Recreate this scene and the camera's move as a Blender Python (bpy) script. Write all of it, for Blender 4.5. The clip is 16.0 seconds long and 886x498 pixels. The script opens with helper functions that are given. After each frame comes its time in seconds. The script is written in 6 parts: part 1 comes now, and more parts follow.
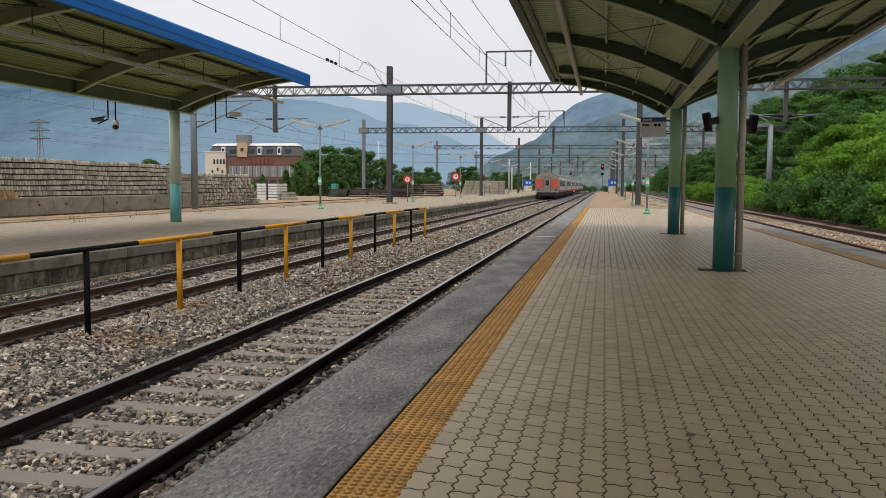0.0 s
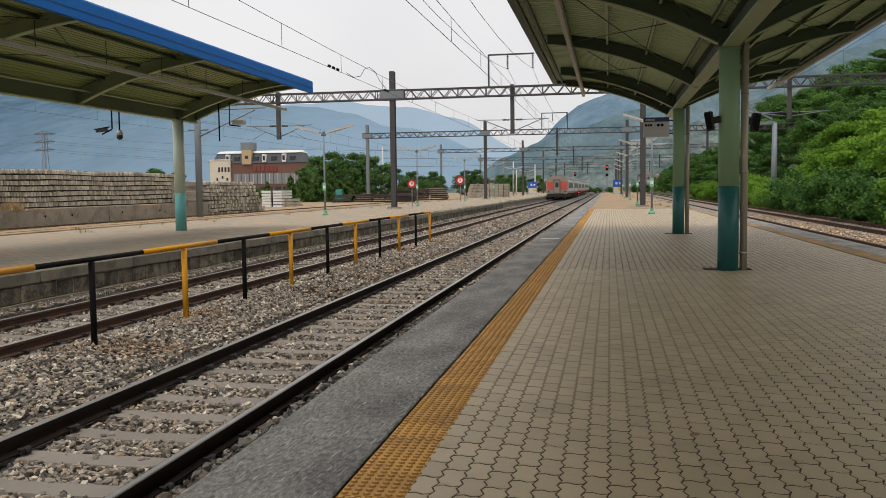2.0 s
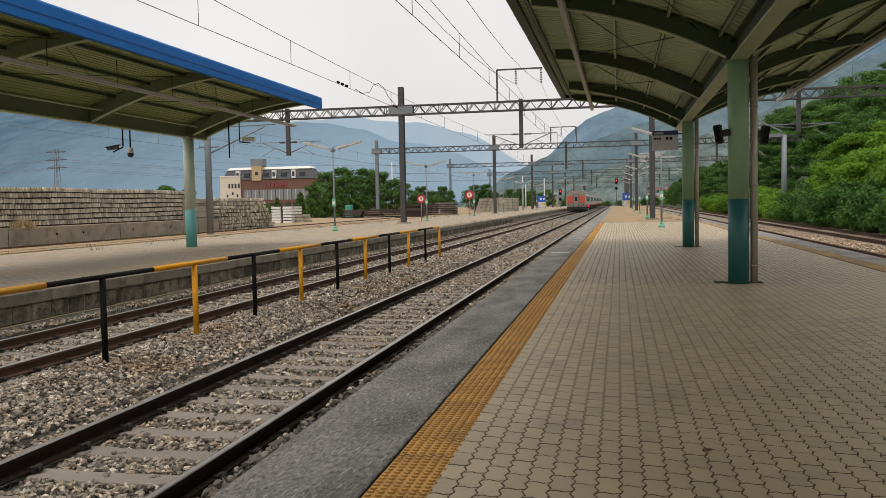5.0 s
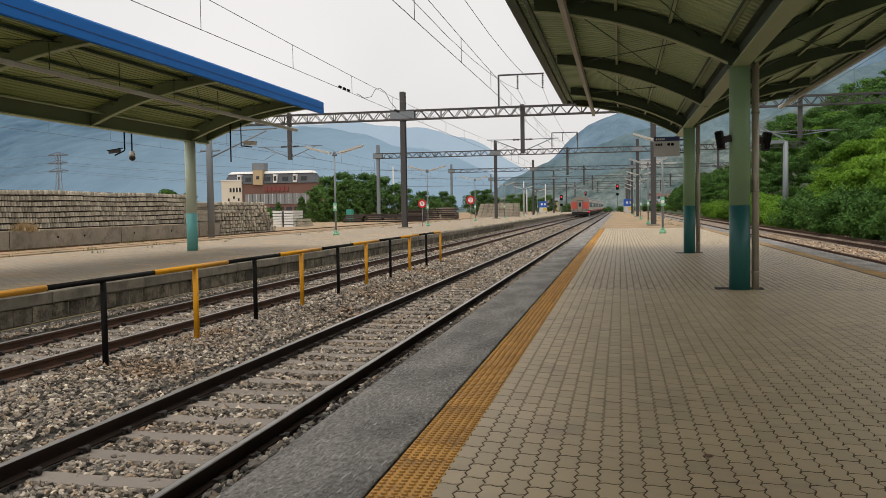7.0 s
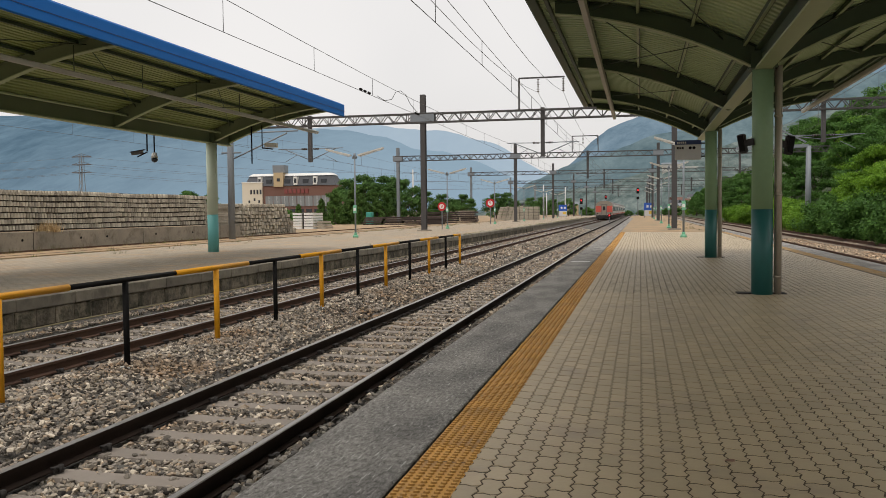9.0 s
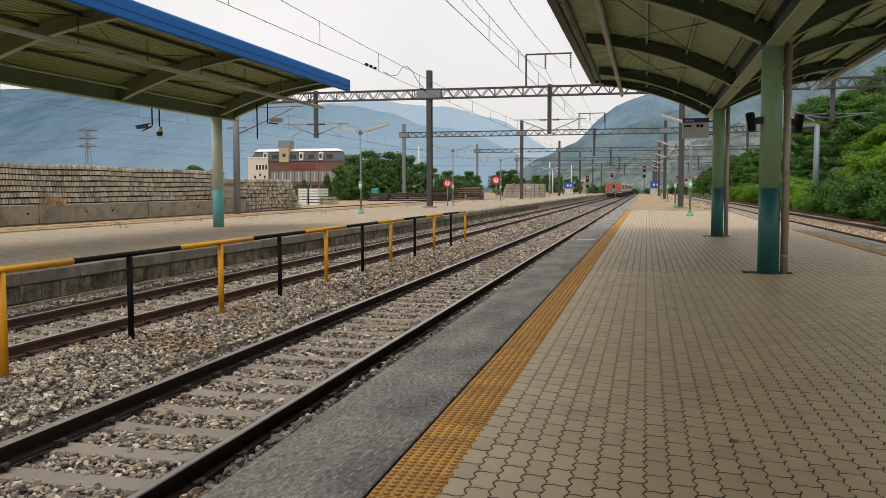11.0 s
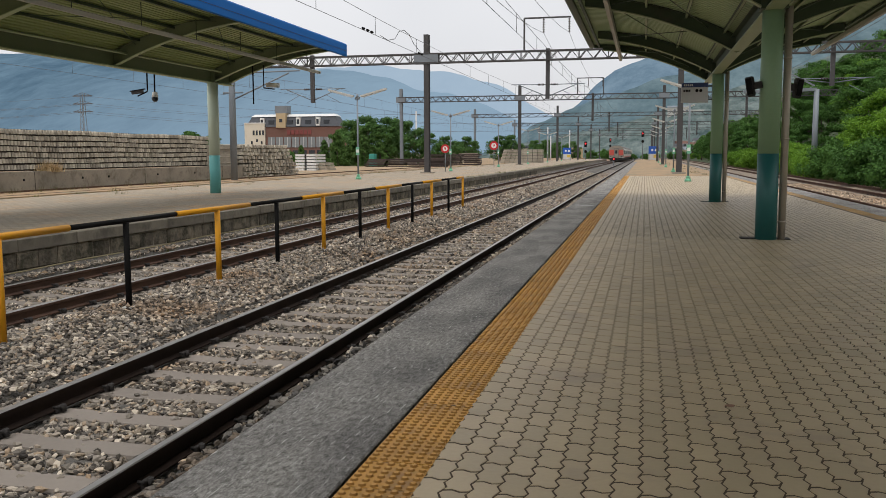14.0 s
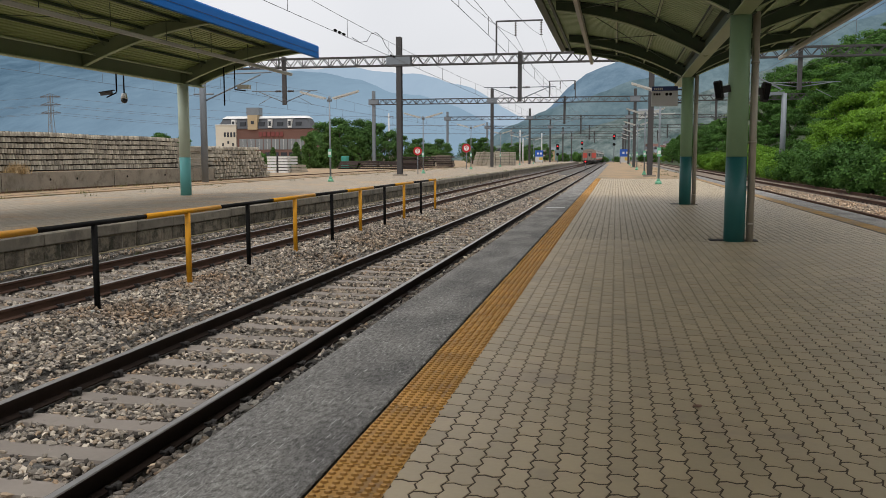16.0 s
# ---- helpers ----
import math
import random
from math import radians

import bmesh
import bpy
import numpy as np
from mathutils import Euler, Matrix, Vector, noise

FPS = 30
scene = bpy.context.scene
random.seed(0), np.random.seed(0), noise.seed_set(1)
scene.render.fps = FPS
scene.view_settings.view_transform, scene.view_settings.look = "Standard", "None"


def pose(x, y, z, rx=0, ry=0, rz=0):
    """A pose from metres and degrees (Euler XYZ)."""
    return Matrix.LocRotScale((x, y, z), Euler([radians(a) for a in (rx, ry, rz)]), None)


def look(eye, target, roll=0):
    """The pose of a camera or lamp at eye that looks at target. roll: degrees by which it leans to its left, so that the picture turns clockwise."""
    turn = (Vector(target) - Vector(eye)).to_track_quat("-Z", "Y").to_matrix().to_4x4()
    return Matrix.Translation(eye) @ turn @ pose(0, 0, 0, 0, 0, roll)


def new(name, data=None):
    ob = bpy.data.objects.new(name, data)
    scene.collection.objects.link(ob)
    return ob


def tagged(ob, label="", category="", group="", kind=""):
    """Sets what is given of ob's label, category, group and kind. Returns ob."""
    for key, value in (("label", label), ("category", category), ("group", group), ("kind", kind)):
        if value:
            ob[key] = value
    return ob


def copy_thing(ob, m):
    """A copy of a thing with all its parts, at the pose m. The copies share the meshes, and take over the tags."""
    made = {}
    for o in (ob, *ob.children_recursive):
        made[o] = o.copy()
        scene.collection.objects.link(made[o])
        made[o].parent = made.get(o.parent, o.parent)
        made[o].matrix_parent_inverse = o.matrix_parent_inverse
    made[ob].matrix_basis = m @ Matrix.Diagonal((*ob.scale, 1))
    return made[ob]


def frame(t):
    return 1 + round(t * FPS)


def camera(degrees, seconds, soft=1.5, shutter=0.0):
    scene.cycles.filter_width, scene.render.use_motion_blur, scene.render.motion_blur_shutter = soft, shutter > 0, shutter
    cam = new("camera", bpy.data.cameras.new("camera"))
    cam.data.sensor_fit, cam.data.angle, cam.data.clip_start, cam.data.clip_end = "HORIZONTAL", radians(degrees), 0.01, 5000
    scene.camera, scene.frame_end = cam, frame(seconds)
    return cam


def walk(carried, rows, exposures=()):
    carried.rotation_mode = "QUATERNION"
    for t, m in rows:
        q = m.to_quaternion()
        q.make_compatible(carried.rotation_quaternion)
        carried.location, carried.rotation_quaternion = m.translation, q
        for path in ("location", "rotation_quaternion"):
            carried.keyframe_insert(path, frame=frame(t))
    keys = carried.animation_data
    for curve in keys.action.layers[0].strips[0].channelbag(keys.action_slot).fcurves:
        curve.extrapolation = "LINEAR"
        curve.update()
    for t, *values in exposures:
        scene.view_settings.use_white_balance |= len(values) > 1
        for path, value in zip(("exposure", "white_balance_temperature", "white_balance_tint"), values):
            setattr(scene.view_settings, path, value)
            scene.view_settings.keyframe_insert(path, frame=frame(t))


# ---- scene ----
cam = camera(53.5, 16.0, soft=0.85)
walk(cam, [
    (0.0, pose(-0.012, 0.000, 1.309, 85.85, -0.32, 10.38)),
    (0.5, pose(-0.009, -0.016, 1.311, 86.02, -0.03, 10.63)),
    (1.0, pose(0.002, -0.001, 1.312, 86.05, 0.23, 10.67)),
    (1.5, pose(0.000, 0.000, 1.310, 86.03, 0.60, 10.61)),
    (2.0, pose(0.014, -0.006, 1.311, 86.10, 0.73, 10.69)),
    (2.5, pose(0.009, 0.011, 1.307, 86.16, 0.77, 10.67)),
    (3.0, pose(0.016, 0.008, 1.316, 86.63, 1.03, 10.79)),
    (3.5, pose(0.010, -0.004, 1.313, 86.86, 1.04, 11.29)),
    (4.0, pose(0.016, -0.004, 1.320, 86.97, 1.22, 11.35)),
    (6.5, pose(0.018, -0.011, 1.314, 87.26, 1.03, 11.22)),
    (7.0, pose(0.014, -0.001, 1.314, 87.39, 0.88, 11.37)),
    (7.5, pose(0.008, -0.009, 1.319, 87.54, 0.91, 11.92)),
    (8.0, pose(0.006, -0.008, 1.314, 87.63, 0.83, 12.44)),
    (10.5, pose(0.005, 0.033, 1.302, 87.51, 0.35, 12.78)),
    (11.0, pose(0.003, 0.048, 1.302, 86.09, 0.14, 13.01)),
    (11.5, pose(0.004, 0.072, 1.293, 84.87, -0.42, 13.09)),
    (12.0, pose(0.008, 0.104, 1.295, 84.56, -0.62, 13.11)),
    (12.5, pose(-0.002, 0.122, 1.295, 84.24, -0.54, 13.07)),
    (13.0, pose(0.003, 0.089, 1.297, 84.06, -0.44, 13.05)),
    (13.5, pose(0.005, 0.080, 1.301, 83.91, -0.13, 12.98)),
    (14.0, pose(0.003, 0.065, 1.304, 83.86, 0.20, 12.86)),
    (14.5, pose(0.005, 0.061, 1.306, 83.92, -0.00, 11.35)),
    (15.0, pose(0.008, 0.056, 1.304, 83.94, 0.02, 11.21)),
    (15.5, pose(0.017, 0.044, 1.307, 84.01, 0.17, 11.11)),
    (16.0, pose(0.017, 0.054, 1.305, 84.01, 0.09, 11.09))], exposures=[(0.0, 0.05, 6400, 10), (2.0, 0.05, 6580, 10), (4.0, 0.06, 6770, 10), (8.0, 0.06, 6770, 10), (10.3, 0.08, 6770, 10), (11.0, 0.15, 6770, 10), (11.5, 0.2, 6720, 10), (12.0, 0.15, 6700, 10), (12.5, 0.08, 6600, 10), (13.5, 0.04, 6430, 10), (16.0, 0.04, 6400, 10)])

# ---- world and light ----
world = bpy.data.worlds.new("overcast_sky")
scene.world = world
world.use_nodes = True
wn, wl = world.node_tree.nodes, world.node_tree.links
wn.clear()
w_out = wn.new("ShaderNodeOutputWorld")
w_bg = wn.new("ShaderNodeBackground")
w_sky = wn.new("ShaderNodeTexSky")
w_sky.sky_type, w_sky.sun_disc = "NISHITA", False
w_sky.sun_elevation, w_sky.sun_rotation = radians(62), radians(150)
w_sky.dust_density, w_sky.air_density = 4.0, 1.0
w_hsv = wn.new("ShaderNodeHueSaturation")
w_hsv.inputs["Saturation"].default_value = 0.3
w_hsv.inputs["Value"].default_value = 0.035
w_mix = wn.new("ShaderNodeMixRGB")
w_mix.blend_type, w_mix.inputs[0].default_value = "ADD", 1.0
w_tc = wn.new("ShaderNodeTexCoord")
w_noise = wn.new("ShaderNodeTexNoise")
w_noise.inputs["Scale"].default_value, w_noise.inputs["Detail"].default_value = 2.2, 3
w_ramp = wn.new("ShaderNodeValToRGB")
w_ramp.color_ramp.elements[0].position, w_ramp.color_ramp.elements[0].color = 0.3, (0.615, 0.615, 0.63, 1)
w_ramp.color_ramp.elements[1].position, w_ramp.color_ramp.elements[1].color = 0.72, (0.755, 0.745, 0.75, 1)
wl.new(w_tc.outputs["Generated"], w_noise.inputs["Vector"])
wl.new(w_noise.outputs[0], w_ramp.inputs[0])
wl.new(w_sky.outputs[0], w_hsv.inputs["Color"])
wl.new(w_hsv.outputs[0], w_mix.inputs[1])
wl.new(w_ramp.outputs[0], w_mix.inputs[2])
wl.new(w_mix.outputs[0], w_bg.inputs[0])
w_bg.inputs[1].default_value = 1.0
wl.new(w_bg.outputs[0], w_out.inputs[0])
sun = new("sun", bpy.data.lights.new("sun", "SUN"))
sun.data.energy, sun.data.angle, sun.data.color = 1.5, radians(40), (1, 0.96, 0.9)
sun.matrix_world = look((0, 0, 50), (3, 20, 0))


# ---- materials ----
def mat(name, rough=0.8, metal=0.0):
    m = bpy.data.materials.new(name)
    m.use_nodes = True
    b = m.node_tree.nodes["Principled BSDF"]
    b.inputs["Roughness"].default_value, b.inputs["Metallic"].default_value = rough, metal
    return m, m.node_tree.nodes, m.node_tree.links, b


def rgba(c):
    return (c[0], c[1], c[2], 1)


def surface(name, a, b, big=0.6, fine=30.0, rough=0.8, metal=0.0, bump=0.25, dist=0.004, rand=0.0, island=0.0, dirt=None, dirt_scale=1.5, dirt_at=0.62, spec=0.5):
    """Two colours mixed by a large and a fine noise, with fine relief, an even spread by object or by island, and stains."""
    m, n, l, bs = mat(name, rough, metal)
    bs.inputs["Specular IOR Level"].default_value = spec
    tc = n.new("ShaderNodeTexCoord")
    n1, n2 = n.new("ShaderNodeTexNoise"), n.new("ShaderNodeTexNoise")
    n1.inputs["Scale"].default_value, n1.inputs["Detail"].default_value = big, 5
    n2.inputs["Scale"].default_value, n2.inputs["Detail"].default_value = fine, 4
    geo = n.new("ShaderNodeNewGeometry")
    for x in (n1, n2):
        l.new(tc.outputs["Object"] if name.startswith("coach") else geo.outputs["Position"], x.inputs["Vector"])
    mx = n.new("ShaderNodeMath")
    mx.operation, mx.use_clamp = "MULTIPLY_ADD", True
    l.new(n2.outputs[0], mx.inputs[0])
    mx.inputs[1].default_value = 0.55
    sub = n.new("ShaderNodeMath")
    sub.operation = "MULTIPLY_ADD"
    sub.inputs[1].default_value, sub.inputs[2].default_value = 1.3, -0.42
    l.new(n1.outputs[0], sub.inputs[0])
    l.new(sub.outputs[0], mx.inputs[2])
    c = n.new("ShaderNodeMixRGB")
    c.inputs[1].default_value, c.inputs[2].default_value = rgba(a), rgba(b)
    l.new(mx.outputs[0], c.inputs[0])
    last = c.outputs[0]
    if dirt:
        n3 = n.new("ShaderNodeTexNoise")
        n3.inputs["Scale"].default_value, n3.inputs["Detail"].default_value = dirt_scale, 7
        n3.inputs["Roughness"].default_value = 0.68
        l.new(geo.outputs["Position"], n3.inputs["Vector"])
        r = n.new("ShaderNodeValToRGB")
        r.color_ramp.elements[0].position, r.color_ramp.elements[1].position = dirt_at - 0.07, dirt_at + 0.12
        l.new(n3.outputs[0], r.inputs[0])
        d = n.new("ShaderNodeMixRGB")
        l.new(r.outputs[0], d.inputs[0])
        l.new(last, d.inputs[1])
        d.inputs[2].default_value = rgba(dirt)
        last = d.outputs[0]
    if rand or island:
        if rand:
            src = n.new("ShaderNodeObjectInfo").outputs["Random"]
        else:
            src = geo.outputs["Random Per Island"]
        mr = n.new("ShaderNodeMapRange")
        k = rand or island
        mr.inputs[3].default_value, mr.inputs[4].default_value = 1 - k, 1 + k
        l.new(src, mr.inputs[0])
        v = n.new("ShaderNodeMixRGB")
        v.blend_type = "MULTIPLY"
        v.inputs[0].default_value = 1
        l.new(last, v.inputs[1])
        l.new(mr.outputs[0], v.inputs[2])
        last = v.outputs[0]
    l.new(last, bs.inputs["Base Color"])
    if bump:
        bp = n.new("ShaderNodeBump")
        bp.inputs["Strength"].default_value, bp.inputs["Distance"].default_value = bump, dist
        l.new(n2.outputs[0], bp.inputs["Height"])
        l.new(bp.outputs[0], bs.inputs["Normal"])
    return m


def leaf_mat(name, a, b):
    """Leaves that let a part of the light through."""
    m, n, l, bs = mat(name, 0.65)
    bs.inputs["Specular IOR Level"].default_value = 0.15
    geo = n.new("ShaderNodeNewGeometry")
    n1 = n.new("ShaderNodeTexNoise")
    n1.inputs["Scale"].default_value, n1.inputs["Detail"].default_value = 0.35, 4
    l.new(geo.outputs["Position"], n1.inputs["Vector"])
    ad = n.new("ShaderNodeMath")
    ad.operation = "MULTIPLY_ADD"
    l.new(geo.outputs["Random Per Island"], ad.inputs[0])
    ad.inputs[1].default_value = 0.7
    sb = n.new("ShaderNodeMath")
    sb.operation = "MULTIPLY_ADD"
    l.new(n1.outputs[0], sb.inputs[0])
    sb.inputs[1].default_value, sb.inputs[2].default_value = 1.4, -0.55
    l.new(sb.outputs[0], ad.inputs[2])
    ad.use_clamp = True
    c = n.new("ShaderNodeMixRGB")
    c.inputs[1].default_value, c.inputs[2].default_value = rgba(b), rgba(a)
    l.new(ad.outputs[0], c.inputs[0])
    l.new(c.outputs[0], bs.inputs["Base Color"])
    tr = n.new("ShaderNodeBsdfTranslucent")
    l.new(c.outputs[0], tr.inputs["Color"])
    mx = n.new("ShaderNodeMixShader")
    mx.inputs[0].default_value = 0.28
    l.new(bs.outputs[0], mx.inputs[1])
    l.new(tr.outputs[0], mx.inputs[2])
    l.new(mx.outputs[0], n["Material Output"].inputs["Surface"])
    return m


def rough_slab(name):
    """Coarse grey concrete with pale scratches and speckle."""
    m, n, l, bs = mat(name, 0.9)
    bs.inputs["Specular IOR Level"].default_value = 0.2
    geo = n.new("ShaderNodeNewGeometry")
    big, mid, fine, scr = (n.new("ShaderNodeTexNoise") for _ in range(4))
    big.inputs["Scale"].default_value, big.inputs["Detail"].default_value = 2.2, 7
    mid.inputs["Scale"].default_value, mid.inputs["Detail"].default_value = 34, 6
    mid.inputs["Roughness"].default_value = 0.75
    fine.inputs["Scale"].default_value, fine.inputs["Detail"].default_value = 150, 3
    mp = n.new("ShaderNodeMapping")
    mp.inputs["Rotation"].default_value = (0, 0, -0.75)
    mp.inputs["Scale"].default_value = (70, 7, 1)
    scr.inputs["Scale"].default_value, scr.inputs["Detail"].default_value = 1.0, 3
    l.new(geo.outputs["Position"], mp.inputs[0])
    l.new(mp.outputs[0], scr.inputs["Vector"])
    mq = n.new("ShaderNodeMapping")
    mq.inputs["Scale"].default_value = (1.3, 0.5, 1)
    l.new(geo.outputs["Position"], mq.inputs[0])
    for x in (big, mid, fine):
        l.new(mq.outputs[0], x.inputs["Vector"])
    r1 = n.new("ShaderNodeValToRGB")
    r1.color_ramp.elements[0].position, r1.color_ramp.elements[0].color = 0.36, (0.11, 0.104, 0.096, 1)
    r1.color_ramp.elements[1].position, r1.color_ramp.elements[1].color = 0.62, (0.33, 0.316, 0.297, 1)
    l.new(mid.outputs[0], r1.inputs[0])
    r2 = n.new("ShaderNodeValToRGB")
    r2.color_ramp.elements[0].position, r2.color_ramp.elements[0].color = 0.38, (0.72, 0.72, 0.72, 1)
    r2.color_ramp.elements[1].position, r2.color_ramp.elements[1].color = 0.66, (1.32, 1.32, 1.32, 1)
    l.new(fine.outputs[0], r2.inputs[0])
    m1 = n.new("ShaderNodeMixRGB")
    m1.blend_type, m1.inputs[0].default_value = "MULTIPLY", 1
    l.new(r1.outputs[0], m1.inputs[1])
    l.new(r2.outputs[0], m1.inputs[2])
    r3 = n.new("ShaderNodeValToRGB")
    r3.color_ramp.elements[0].position, r3.color_ramp.elements[0].color = 0.36, (0.70, 0.70, 0.705, 1)
    r3.color_ramp.elements[1].position, r3.color_ramp.elements[1].color = 0.62, (1.15, 1.15, 1.13, 1)
    l.new(big.outputs[0], r3.inputs[0])
    m2 = n.new("ShaderNodeMixRGB")
    m2.blend_type, m2.inputs[0].default_value = "MULTIPLY", 1
    l.new(m1.outputs[0], m2.inputs[1])
    l.new(r3.outputs[0], m2.inputs[2])
    r4 = n.new("ShaderNodeValToRGB")
    r4.color_ramp.elements[0].position, r4.color_ramp.elements[1].position = 0.62, 0.72
    l.new(scr.outputs[0], r4.inputs[0])
    m3 = n.new("ShaderNodeMixRGB")
    l.new(r4.outputs[0], m3.inputs[0])
    l.new(m2.outputs[0], m3.inputs[1])
    m3.inputs[2].default_value = (0.52, 0.505, 0.48, 1)
    l.new(m3.outputs[0], bs.inputs["Base Color"])
    bp = n.new("ShaderNodeBump")
    bp.inputs["Strength"].default_value, bp.inputs["Distance"].default_value = 0.4, 0.004
    l.new(fine.outputs[0], bp.inputs["Height"])
    l.new(bp.outputs[0], bs.inputs["Normal"])
    return m


def glow(name, color, strength):
    m, n, l, b = mat(name, 0.4)
    b.inputs["Base Color"].default_value = rgba(color)
    b.inputs["Emission Color"].default_value = rgba(color)
    b.inputs["Emission Strength"].default_value = strength
    return m


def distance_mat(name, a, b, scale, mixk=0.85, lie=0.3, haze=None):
    """Far wooded slopes: soft patches, most of their light is air light, painted in as emission."""
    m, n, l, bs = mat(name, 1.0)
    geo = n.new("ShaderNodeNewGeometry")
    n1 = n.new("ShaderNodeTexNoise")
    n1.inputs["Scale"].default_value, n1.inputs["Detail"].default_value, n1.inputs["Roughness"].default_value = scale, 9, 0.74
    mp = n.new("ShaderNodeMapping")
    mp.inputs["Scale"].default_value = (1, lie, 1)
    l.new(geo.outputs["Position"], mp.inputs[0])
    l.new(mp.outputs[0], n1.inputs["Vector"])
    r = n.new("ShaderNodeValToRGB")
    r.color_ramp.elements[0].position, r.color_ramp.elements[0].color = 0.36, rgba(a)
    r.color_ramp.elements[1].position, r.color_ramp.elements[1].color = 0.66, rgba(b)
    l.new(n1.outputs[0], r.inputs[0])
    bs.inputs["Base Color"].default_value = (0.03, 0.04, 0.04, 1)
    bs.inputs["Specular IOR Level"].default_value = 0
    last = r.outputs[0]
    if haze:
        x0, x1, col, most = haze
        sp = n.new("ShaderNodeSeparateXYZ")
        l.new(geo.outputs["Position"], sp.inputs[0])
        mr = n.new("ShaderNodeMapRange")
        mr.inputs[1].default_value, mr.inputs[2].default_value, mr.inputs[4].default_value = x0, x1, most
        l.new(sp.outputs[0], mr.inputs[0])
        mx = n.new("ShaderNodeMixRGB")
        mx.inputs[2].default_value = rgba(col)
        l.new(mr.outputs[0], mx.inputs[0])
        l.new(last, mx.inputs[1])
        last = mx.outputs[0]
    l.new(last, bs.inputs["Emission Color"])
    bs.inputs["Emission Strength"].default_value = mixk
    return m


M_joint = surface("joint_soil", (0.055, 0.039, 0.024), (0.105, 0.073, 0.044), 3, 60, 0.95)
M_slab = rough_slab("edge_concrete")
M_dirt = surface("sandy_soil", (0.46, 0.305, 0.170), (0.27, 0.185, 0.11), 0.5, 9, 0.95, bump=0.8, dist=0.03, dirt=(0.19, 0.175, 0.115), dirt_scale=0.55, dirt_at=0.53)
M_conc = surface("old_concrete", (0.40, 0.342, 0.26), (0.29, 0.246, 0.188), 1.6, 18, 0.9, bump=0.8, dist=0.02, dirt=(0.47, 0.315, 0.185), dirt_scale=0.6, dirt_at=0.56)


def laid_rows(m, size):
    """Faint small pavers in the colour of a worn surface."""
    n, l = m.node_tree.nodes, m.node_tree.links
    bs = n["Principled BSDF"]
    src = bs.inputs["Base Color"].links[0].from_socket
    geo = n.new("ShaderNodeNewGeometry")
    br = n.new("ShaderNodeTexBrick")
    br.inputs["Color1"].default_value, br.inputs["Color2"].default_value = (1.12, 1.1, 1.08, 1), (0.86, 0.87, 0.88, 1)
    br.inputs["Mortar"].default_value = (0.5, 0.47, 0.42, 1)
    br.inputs["Scale"].default_value, br.inputs["Mortar Size"].default_value = 1.0, size * 0.05
    br.inputs["Brick Width"].default_value, br.inputs["Row Height"].default_value = size, size / 2
    l.new(geo.outputs["Position"], br.inputs["Vector"])
    mx = n.new("ShaderNodeMixRGB")
    mx.blend_type, mx.inputs[0].default_value = "MULTIPLY", 0.8
    l.new(src, mx.inputs[1])
    l.new(br.outputs["Color"], mx.inputs[2])
    l.new(mx.outputs[0], bs.inputs["Base Color"])


laid_rows(M_conc, 0.3)
M_wallc = surface("weathered_concrete", (0.36, 0.315, 0.25), (0.19, 0.165, 0.13), 1.2, 14, 0.9, rand=0.15, bump=0.5, dist=0.01, dirt=(0.15, 0.125, 0.095), dirt_scale=2.4, dirt_at=0.58)
M_wallc2 = surface("coping_concrete", (0.27, 0.237, 0.18), (0.12, 0.105, 0.082), 1.3, 11, 0.9, rand=0.18, bump=0.5, dist=0.008, dirt=(0.10, 0.088, 0.068), dirt_scale=2.2, dirt_at=0.55)
# Bed colour lowered so that it holds the shade between the loose stones.
M_ballast = surface("ballast_bed", (0.17, 0.157, 0.14), (0.06, 0.056, 0.05), 0.5, 22, 0.95, bump=1.0, dist=0.05, dirt=(0.17, 0.125, 0.09), dirt_scale=0.5, dirt_at=0.6)

M_ballast_br = surface("dusty_ballast_bed", (0.30, 0.24, 0.18), (0.15, 0.12, 0.09), 0.5, 22, 0.95, bump=1.0, dist=0.05)


